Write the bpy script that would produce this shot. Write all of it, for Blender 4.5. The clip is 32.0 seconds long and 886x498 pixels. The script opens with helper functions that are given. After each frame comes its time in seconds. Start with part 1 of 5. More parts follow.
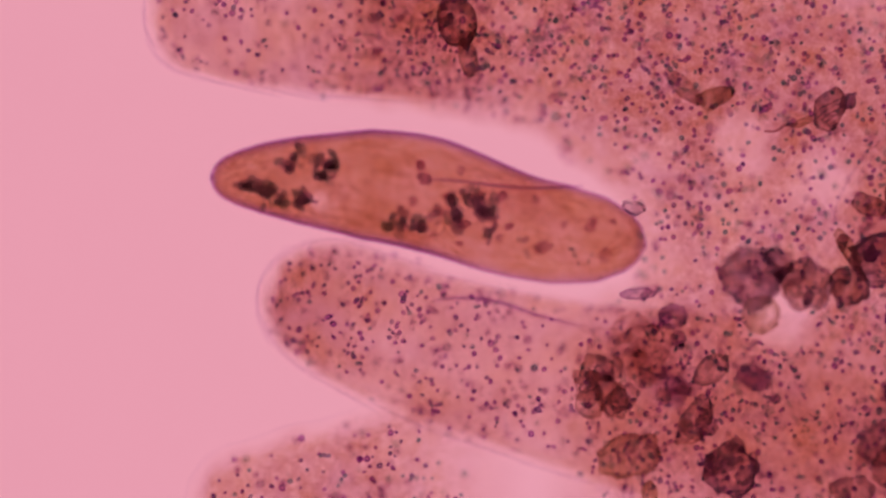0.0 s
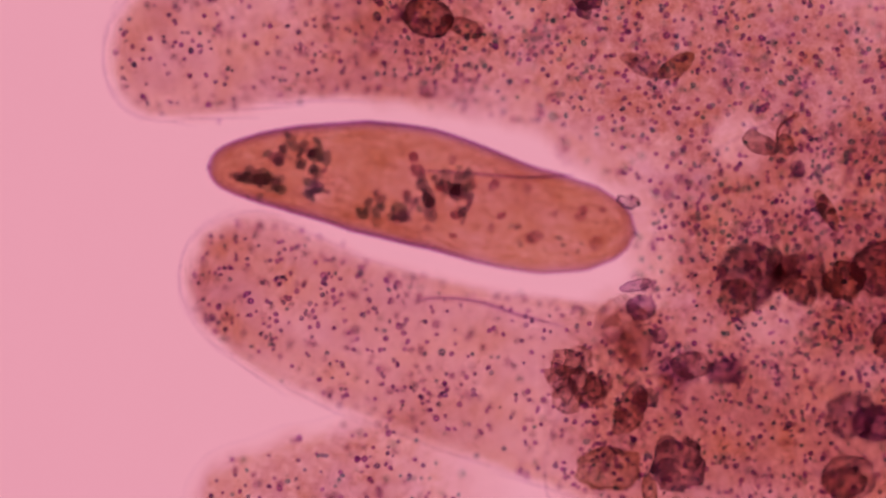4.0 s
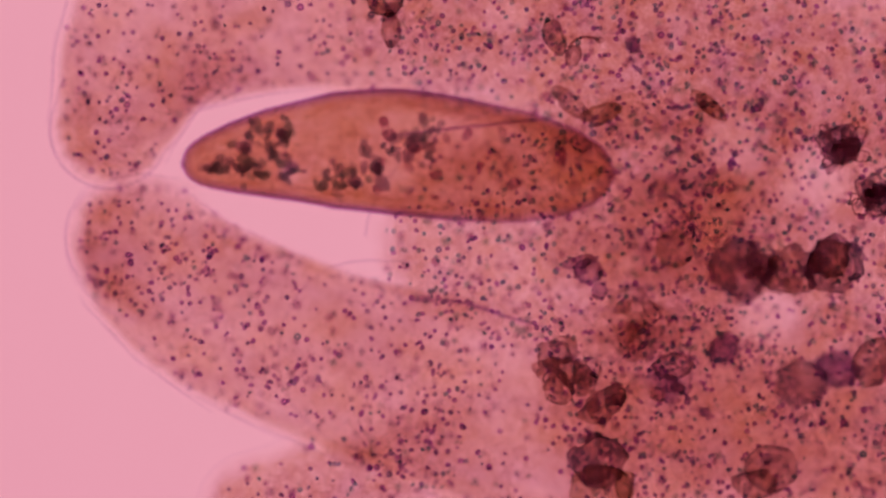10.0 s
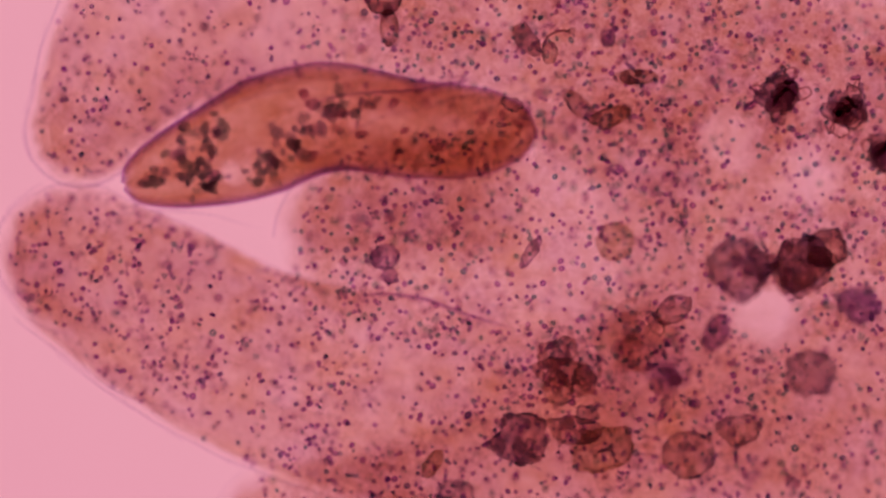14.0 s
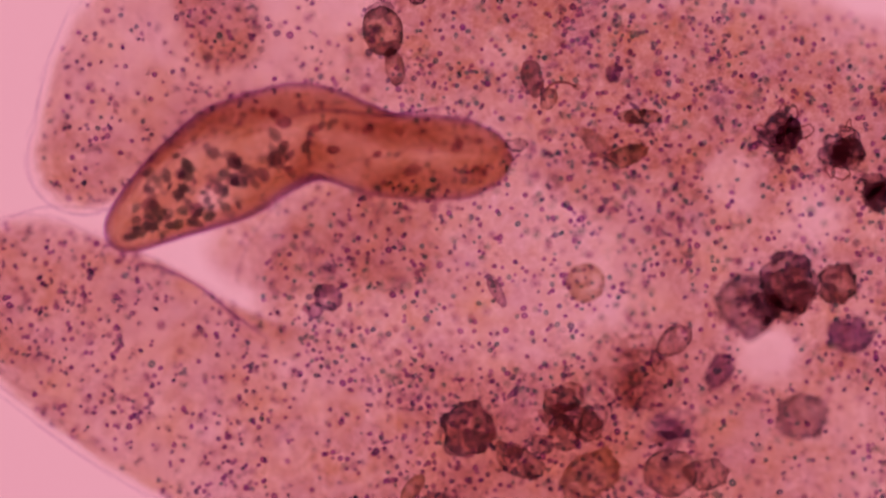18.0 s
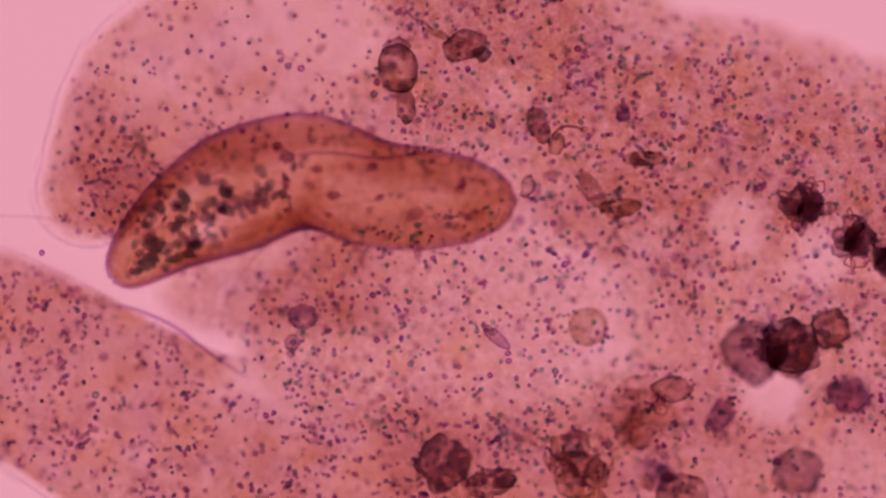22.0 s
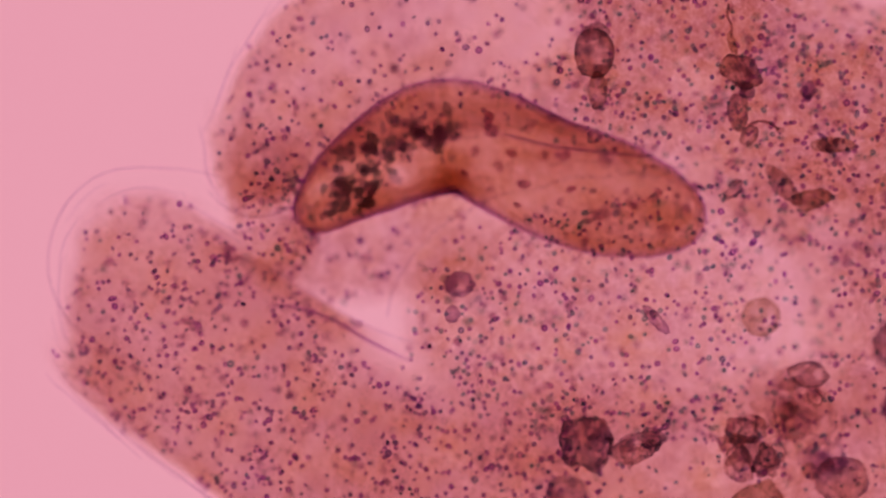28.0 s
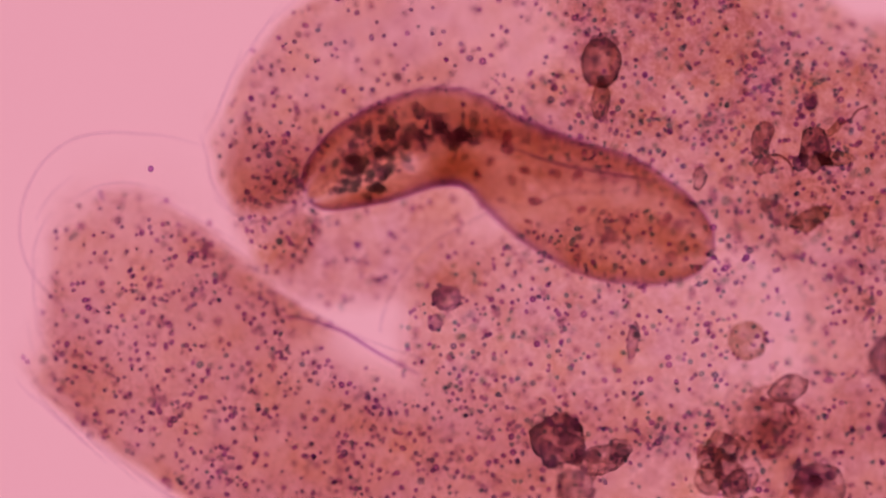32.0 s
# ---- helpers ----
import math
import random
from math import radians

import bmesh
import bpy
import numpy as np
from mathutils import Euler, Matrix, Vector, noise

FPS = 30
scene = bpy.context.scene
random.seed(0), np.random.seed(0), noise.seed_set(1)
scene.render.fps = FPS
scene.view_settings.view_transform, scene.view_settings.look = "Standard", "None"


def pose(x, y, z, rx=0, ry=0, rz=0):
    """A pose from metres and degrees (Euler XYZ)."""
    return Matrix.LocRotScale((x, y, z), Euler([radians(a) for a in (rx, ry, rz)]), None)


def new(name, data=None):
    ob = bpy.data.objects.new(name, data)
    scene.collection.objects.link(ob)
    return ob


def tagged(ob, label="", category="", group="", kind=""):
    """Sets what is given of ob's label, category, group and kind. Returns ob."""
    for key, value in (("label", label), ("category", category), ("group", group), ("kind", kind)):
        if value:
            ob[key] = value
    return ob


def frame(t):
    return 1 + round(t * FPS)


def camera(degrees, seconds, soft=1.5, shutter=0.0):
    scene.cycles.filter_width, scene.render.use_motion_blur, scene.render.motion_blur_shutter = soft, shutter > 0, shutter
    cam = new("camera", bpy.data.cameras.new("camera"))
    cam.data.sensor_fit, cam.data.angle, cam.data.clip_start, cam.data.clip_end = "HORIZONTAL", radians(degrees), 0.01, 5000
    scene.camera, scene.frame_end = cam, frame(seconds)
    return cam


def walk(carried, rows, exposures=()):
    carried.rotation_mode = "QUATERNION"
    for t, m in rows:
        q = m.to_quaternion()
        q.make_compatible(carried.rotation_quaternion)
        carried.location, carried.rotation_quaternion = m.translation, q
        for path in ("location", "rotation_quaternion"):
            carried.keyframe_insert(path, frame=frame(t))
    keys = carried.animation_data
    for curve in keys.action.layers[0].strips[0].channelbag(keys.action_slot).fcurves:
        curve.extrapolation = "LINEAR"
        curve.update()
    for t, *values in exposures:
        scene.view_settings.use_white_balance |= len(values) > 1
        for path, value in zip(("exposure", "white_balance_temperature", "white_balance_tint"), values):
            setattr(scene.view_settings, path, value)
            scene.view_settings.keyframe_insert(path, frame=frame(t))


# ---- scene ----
# Model of a brightfield microscope view: one metre stands for 100 micrometres.
# The table below is the specimen stage; U is one stage unit (0.25 micrometre).
U = 0.0025
FOCUS = 0.22                      # height of the sharp plane over the slide
DIST = 784 * U / math.tan(radians(6.0))

# ---- camera: the microscope head over the stage ----
cam = camera(12.0, 32.0, soft=2.2)
cam.data.dof.use_dof = True
cam.data.dof.focus_distance = DIST
cam.data.dof.aperture_fstop = 0.05

# stage drift (seconds, right, down in stage units, raise of the focus in metres)
DRIFT = [
    (0, 0, 0, 0), (3, 0, 0, 0), (4.5, 0, 0, 0), (5.5, 0, 0, -0.02), (6.0, 0, 0, -0.17), (6.5, 0, 0, -0.12), (7.0, 0, 0, 0),
    (9, 0, 0, 0), (14.5, 0, 0, 0), (15.5, 1, 3, 0), (16.5, 3, 12, 0), (17, 4, 25, 0),
    (17.5, 5, 39, 0), (18, 8, 71, 0), (18.5, 14, 120, 0), (19, 16, 131, 0), (19.5, 16, 138, 0), (20, 17, 144, 0),
    (20.5, 17, 145, 0), (23.0, 17, 145, 0), (23.2, 65, 145, 0), (23.4, 158, 140, 0), (23.6, 170, 134, 0), (24, 177, 132, 0.03),
    (24.2, 182, 131, 0.1), (24.4, 243, 128, 0.16), (24.6, 312, 124, 0.14), (24.8, 341, 120, 0.02), (25, 347, 119, 0),
    (25.5, 350, 118, 0), (27.5, 351, 119, 0), (30, 351, 119, 0), (30.5, 351, 121, 0), (31, 351, 125, 0.05), (31.5, 351, 130, 0),
    (32, 351, 142, 0)]
walk(cam, [(t, pose(-a * U, b * U, DIST + FOCUS + f)) for t, a, b, f in DRIFT])

# ---- light: the condenser lamp under a frosted glass slide ----
world = bpy.data.worlds.new("world")
scene.world = world
world.use_nodes = True
world.node_tree.nodes["Background"].inputs["Color"].default_value = (0.9, 0.62, 0.7, 1)
world.node_tree.nodes["Background"].inputs["Strength"].default_value = 0.03
scene.cycles.transparent_max_bounces = 220
lamp = new("condenser_lamp", bpy.data.lights.new("condenser_lamp", "AREA"))
lamp.data.shape, lamp.data.size, lamp.data.size_y = "RECTANGLE", 16, 14
lamp.data.energy = 725
lamp.data.color = (1.0, 0.97, 0.98)
lamp.matrix_world = pose(0, 0, -0.6, 180, 0, 0)


# ---- materials ----
def tree(name):
    m = bpy.data.materials.new(name)
    m.use_nodes = True
    n = m.node_tree
    n.nodes.clear()
    return m, n


def link_value(n, sock, v):
    if isinstance(v, (int, float)):
        sock.default_value = v
    else:
        n.links.new(v, sock)


def calc(n, op, a, b):
    x = n.nodes.new("ShaderNodeMath")
    x.operation = op
    link_value(n, x.inputs[0], a)
    link_value(n, x.inputs[1], b)
    return x.outputs[0]


def grain(n, scale, detail=3, rough=0.6, rest=False):
    """Noise in the object's own space, or in the resting space that a chain of segments shares."""
    co = n.nodes.new("ShaderNodeAttribute" if rest else "ShaderNodeTexCoord")
    if rest:
        co.attribute_name = "rest"
    x = n.nodes.new("ShaderNodeTexNoise")
    x.inputs["Scale"].default_value, x.inputs["Detail"].default_value, x.inputs["Roughness"].default_value = scale, detail, rough
    n.links.new(co.outputs["Vector" if rest else "Object"], x.inputs["Vector"])
    return x.outputs[0]


def stain(name, clear, other=None, noises=(), pick="island", rest=False):
    """Stained living matter seen in transmitted light: what passes falls off with its thickness (the mesh's own
    attribute), which grain at two scales makes uneven. clear: share of red, green, blue light that unit thickness lets through."""
    m, n = tree(name)
    at = n.nodes.new("ShaderNodeAttribute")
    at.attribute_name = "thickness"
    w = at.outputs["Fac"]
    for scale, amount in noises:
        w = calc(n, "MULTIPLY", w, calc(n, "MAXIMUM", calc(n, "ADD", calc(n, "MULTIPLY", grain(n, scale, rest=rest), 2 * amount), 1 - amount), 0.0))
    out = n.nodes.new("ShaderNodeOutputMaterial")
    tr = n.nodes.new("ShaderNodeBsdfTransparent")
    join = n.nodes.new("ShaderNodeCombineColor")
    rnd = None
    if other:
        if pick == "island":
            rnd = n.nodes.new("ShaderNodeNewGeometry").outputs["Random Per Island"]
            rnd = calc(n, "MINIMUM", calc(n, "MAXIMUM", calc(n, "MULTIPLY", calc(n, "SUBTRACT", rnd, 0.5), 4.0), 0.0), 1.0)
        elif pick == "object":
            rnd = n.nodes.new("ShaderNodeObjectInfo").outputs["Random"]
        else:
            rnd = calc(n, "MULTIPLY", calc(n, "SUBTRACT", grain(n, pick, 2, rest=rest), 0.33), 3.0)
            rim = n.nodes.new("ShaderNodeAttribute")
            rim.attribute_name = "rim"
            rnd = calc(n, "ADD", rnd, rim.outputs["Fac"])
    for i in range(3):
        base = clear[i]
        if other:
            base = calc(n, "ADD", calc(n, "MULTIPLY", rnd, other[i] - clear[i]), clear[i])
            base = calc(n, "MINIMUM", calc(n, "MAXIMUM", base, 0.004), 1.0)
        n.links.new(calc(n, "POWER", base, w), join.inputs[i])
    n.links.new(join.outputs[0], tr.inputs["Color"])
    n.links.new(tr.outputs[0], out.inputs["Surface"])
    return m


def frosted_glass(name, colour):
    m, n = tree(name)
    out = n.nodes.new("ShaderNodeOutputMaterial")
    b = n.nodes.new("ShaderNodeBsdfTranslucent")
    mix = n.nodes.new("ShaderNodeMix")
    mix.data_type = "RGBA"
    mix.inputs[6].default_value = (*[c * 0.975 for c in colour], 1)
    mix.inputs[7].default_value = (*colour, 1)
    n.links.new(grain(n, 1.3, 4), mix.inputs[0])
    n.links.new(mix.outputs[2], b.inputs["Color"])
    n.links.new(b.outputs[0], out.inputs["Surface"])
    return m


def clear_glass(name):
    m, n = tree(name)
    out = n.nodes.new("ShaderNodeOutputMaterial")
    b = n.nodes.new("ShaderNodeBsdfTransparent")
    n.links.new(b.outputs[0], out.inputs["Surface"])
    return m


M_SLIDE = frosted_glass("frosted_pink_glass", (0.782, 0.335, 0.427))
M_EDGE = clear_glass("clear_glass")
M_CYTO = stain("granular_cytoplasm", (0.63, 0.385, 0.27), (0.60, 0.375, 0.375), ((2.0, 0.3), (8.0, 0.5), (24.0, 0.75), (70.0, 0.5)), pick=5.0)
M_FLOW = stain("flowing_cytoplasm", (0.63, 0.385, 0.27), (0.60, 0.375, 0.375), ((2.0, 0.3), (8.0, 0.5), (24.0, 0.75), (70.0, 0.5)), pick=5.0, rest=True)
M_MEMB = stain("cell_membrane", (0.60, 0.45, 0.68))
M_GRAN = stain("granules", (0.30, 0.085, 0.42), (0.18, 0.32, 0.40))
M_FAINT = stain("deep_granules", (0.40, 0.18, 0.38), (0.34, 0.46, 0.44))
M_CILI = stain("salmon_ciliate_plasm", (0.57, 0.31, 0.175), (0.63, 0.375, 0.29), ((4.0, 0.35), (13.0, 0.45), (45.0, 0.5)), pick=6.0, rest=True)
M_PELL = stain("violet_pellicle", (0.36, 0.17, 0.48), noises=((9.0, 0.5),))
M_FOOD = stain("dark_food_grain", (0.20, 0.09, 0.22), (0.14, 0.16, 0.17), ((30.0, 0.8),), pick="object")
M_BROWN = stain("brown_vacuole", (0.50, 0.29, 0.23), (0.26, 0.16, 0.23), ((8.0, 0.8), (26.0, 1.0), (70.0, 0.6)), pick=13.0)
M_DARK = stain("dark_brown_vacuole", (0.38, 0.21, 0.24), (0.19, 0.12, 0.22), ((8.0, 0.8), (26.0, 0.9), (70.0, 0.6)), pick=12.0)
M_RUST = stain("rust_mass", (0.62, 0.38, 0.25), (0.42, 0.24, 0.30), ((7.0, 1.0), (24.0, 1.0), (70.0, 0.6)), pick=11.0)
M_VIOLET = stain("violet_body", (0.36, 0.18, 0.38), (0.24, 0.12, 0.30), ((14.0, 0.7), (40.0, 0.6)), pick=11.0)
M_OLIVE = stain("olive_vacuole", (0.60, 0.46, 0.31), (0.48, 0.33, 0.29), ((12.0, 0.9), (40.0, 0.9)), pick=13.0)
M_SPOT = stain("violet_inclusion", (0.50, 0.24, 0.38), (0.36, 0.17, 0.30), ((20.0, 0.5),), pick="object")
M_LINE = stain("dark_outline", (0.30, 0.13, 0.16), noises=((20.0, 0.6),))


# ---- helpers for building ----
def stage(x, y, z=0.0):
    """A place on the stage; heights seen through the lens stay over their stage point."""
    k = (DIST + FOCUS - z) / DIST
    return Vector(((x - 784) * U * k, (441 - y) * U * k, z))


def smooth(a, b, v):
    v = min(1.0, max(0.0, (v - a) / (b - a)))
    return v * v * (3 - 2 * v)


def piece(name, verts, faces, thick, mat, parent=None, label="", soft=True):
    me = bpy.data.meshes.new(name)
    me.from_pydata([tuple(v) for v in verts], [], faces)
    me.materials.append(mat)
    att = me.attributes.new("thickness", "FLOAT", "POINT")
    att.data.foreach_set("value", np.asarray(thick, dtype=np.float32))
    if soft:
        me.polygons.foreach_set("use_smooth", [True] * len(me.polygons))
    me.update()
    ob = new(name, me)
    if parent:
        ob.parent = parent
    if label:
        ob["label"] = label
    return ob


def spline(pts, n):
    """n+1 places along a smooth line through the tuples pts (any number of values each)."""
    p = np.array(pts, float)
    p = np.vstack([2 * p[0] - p[1], p, 2 * p[-1] - p[-2]])
    out = []
    m = len(p) - 3
    for i in range(n + 1):
        u = i / n * m
        k = min(int(u), m - 1)
        f = u - k
        a, b, c, d = p[k:k + 4]
        out.append(0.5 * (2 * b + (c - a) * f + (2 * a - 5 * b + 4 * c - d) * f * f + (3 * b - a - 3 * c + d) * f ** 3))
    return np.array(out)


def tube(path, rad, sides=5):
    """Verts and faces of a thin tube along 3D places; rad may vary."""
    verts, faces = [], []
    n = len(path)
    for i, p in enumerate(path):
        d = Vector(path[min(i + 1, n - 1)]) - Vector(path[max(i - 1, 0)])
        d = d.normalized() if d.length > 1e-9 else Vector((1, 0, 0))
        s = d.cross(Vector((0, 0, 1)))
        s = s.normalized() if s.length > 1e-6 else Vector((1, 0, 0))
        up = s.cross(d)
        r = rad[i] if hasattr(rad, "__len__") else rad
        for k in range(sides):
            a = 2 * math.pi * k / sides
            verts.append(Vector(p) + s * (r * math.cos(a)) + up * (r * math.sin(a)))
    for i in range(n - 1):
        for k in range(sides):
            a, b = i * sides + k, i * sides + (k + 1) % sides
            faces.append((a, b, b + sides, a + sides))
    faces.append(tuple(range(sides))[::-1])
    faces.append(tuple(range((n - 1) * sides, n * sides)))
    return verts, faces


def ridge(path, offs, weights, high):
    """Verts, faces and thicknesses of a soft low ridge along 2D places: offsets to its side with their shares of thickness."""
    n, m = len(path), len(offs)
    verts, faces, w = [], [], []
    for i in range(n):
        d = Vector(path[min(i + 1, n - 1)]) - Vector(path[max(i - 1, 0)])
        d = d.normalized() if d.length > 1e-9 else Vector((1, 0))
        for k in range(m):
            verts.append((path[i][0] - d.y * offs[k], path[i][1] + d.x * offs[k], high * (0.6 + 0.4 * weights[k])))
            w.append(weights[k])
    for i in range(n):
        for k in (0, m - 1):
            v = verts[i * m + k]
            verts.append((v[0], v[1], high * 0.3))
            w.append(0.0)
    o = n * m
    for i in range(n - 1):
        for k in range(m - 1):
            a = i * m + k
            faces.append((a, a + m, a + m + 1, a + 1))
        a, b = i * m, o + 2 * i
        faces.append((a, b, b + 2, a + m))
        faces.append((a + m - 1, a + 2 * m - 1, b + 3, b + 1))
        faces.append((b, b + 1, b + 3, b + 2))
    return verts, faces, w


def bead_mesh(verts, faces, thick, c, r, rng, ring=1.0):
    """Adds one small flattened bead to the lists; the dark ring and pale middle of refraction are put into its
    thickness.
    """
    base = len(verts)
    n = 8
    ang = rng.uniform(0, 6.28)
    sq = rng.uniform(0.75, 1.0)
    rot = rng.uniform(0, 3.14)
    cr, sr = math.cos(rot), math.sin(rot)

    def put(rad, z, w):
        for k in range(n):
            a = ang + 2 * math.pi * k / n
            x, y = rad * math.cos(a), rad * sq * math.sin(a)
            verts.append((c[0] + x * cr - y * sr, c[1] + x * sr + y * cr, c[2] + z))
            thick.append(w)
    verts.append((c[0], c[1], c[2] + r * 0.55))
    thick.append(0.1 * ring)
    put(r * 0.66, r * 0.45, 1.05 * ring)
    put(r, 0.0, 0.0)
    verts.append((c[0], c[1], c[2] - r * 0.5))
    thick.append(0.0)
    for k in range(n):
        j = (k + 1) % n
        faces.append((base, base + 1 + k, base + 1 + j))
        faces.append((base + 1 + k, base + 1 + n + k, base + 1 + n + j, base + 1 + j))
        faces.append((base + 1 + 2 * n, base + 1 + n + j, base + 1 + n + k))


def flat_solid(name, xs, height, thick, mat, parent, label, low=0.01):
    """A closed flat body from a grid xs[i][j] of places with given heights and thicknesses."""
    ni, nj = len(xs), len(xs[0])
    verts, faces, w = [], [], []
    for top in (1, 0):
        for i in range(ni):
            for j in range(nj):
                x, y = xs[i][j]
                verts.append((x, y, low + height[i][j] if top else low))
                w.append(thick[i][j] if top else 0.0)
    o = ni * nj
    for i in range(ni - 1):
        for j in range(nj - 1):
            a, b, c, d = i * nj + j, (i + 1) * nj + j, (i + 1) * nj + j + 1, i * nj + j + 1
            faces.append((a, b, c, d))
            faces.append((o + d, o + c, o + b, o + a))
    edge = [(i, 0) for i in range(ni)] + [(ni - 1, j) for j in range(1, nj)] + [(i, nj - 1) for i in range(ni - 2, -1, -1)] + [(0, j) for j in range(nj - 2, 0, -1)]
    for k in range(len(edge)):
        a = edge[k][0] * nj + edge[k][1]
        b = edge[(k + 1) % len(edge)][0] * nj + edge[(k + 1) % len(edge)][1]
        faces.append((b, a, o + a, o + b))
    return piece(name, verts, faces, w, mat, parent, label)


# ---- setting ----
def build_slide():
    bm = bmesh.new()
    bmesh.ops.create_cube(bm, size=1.0)
    bmesh.ops.scale(bm, vec=(15, 12, 0.3), verts=bm.verts)
    bmesh.ops.translate(bm, vec=(0, 0, -0.15), verts=bm.verts)
    me = bpy.data.meshes.new("ground")
    bm.to_mesh(me)
    bm.free()
    me.materials.append(M_SLIDE)
    me.materials.append(M_EDGE)
    for p in me.polygons:
        p.material_index = 0 if p.normal.z > 0.9 else 1
    tagged(new("ground", me), "pink frosted glass slide lit from below", "glass slide", kind="structure")


build_slide()

# ---- the amoeba ----
amoeba = tagged(new("amoeba"), "pink granular amoeba closing round a ciliate on the slide", "amoeba")
MOVES = []        # (object, rows) keyed at the end


BEADS = []


def clump(x, y):
    """Granules lie in loose crowds: the share that is kept at a place."""
    return 0.45 + 0.55 * smooth(-0.3, 0.35, noise.noise(Vector((x * 3.0, y * 3.0, 4.0))) + 0.6 * noise.noise(Vector((x * 11.0, y * 11.0, 9.0))))



def bead_shape(k, mat):
    """One of a few shared single granule meshes of unit radius."""
    rng = random.Random(100 + k)
    v, f, w = [], [], []
    bead_mesh(v, f, w, (0, 0, 0), (3.4 + 0.3 * k) * U, rng, 0.7 + 0.08 * k)
    ob = piece("granule", v, f, w, mat)
    me = ob.data
    bpy.data.objects.remove(ob)
    return me


def scatter(parent, sample, count, rng, size=(3.4, 6.0), mat=None, ring=1.0, single=0, deep=False):
    """Granules strewn through a body: sample() gives (x, y, z, keep) in the parent's space. Some are parts of their own."""
    verts, faces, w = [], [], []
    made = tries = 0
    while made < count and tries < count * 14:
        tries += 1
        x, y, z, keep = sample()
        if rng.random() > keep:
            continue
        made += 1
        if deep:
            z = rng.uniform(0.03, max(0.05, min(0.12, z * 0.6)))
        if made <= single:
            if not BEADS:
                BEADS.extend(bead_shape(k, mat) for k in range(7))
            ob = new("granule", BEADS[rng.randrange(7)])
            ob.parent = parent
            ob.location, ob.rotation_euler = (x, y, z), (0, 0, rng.uniform(0, 6))
            continue
        r = rng.uniform(*size) * U
        if rng.random() < 0.12:
            r *= 1.35
        dense = ring * rng.uniform(0.5, 1.25)
        bead_mesh(verts, faces, w, (x, y, z), r, rng, dense)
        turn = rng.uniform(0, 6.28)
        while rng.random() < 0.07:
            x, y = x + 1.9 * r * math.cos(turn), y + 1.9 * r * math.sin(turn)
            turn += rng.uniform(-1, 1)
            bead_mesh(verts, faces, w, (x, y, z), r * rng.uniform(0.7, 1.1), rng, dense)
    return tagged(piece("granulation", verts, faces, w, mat, parent), kind="stuff")


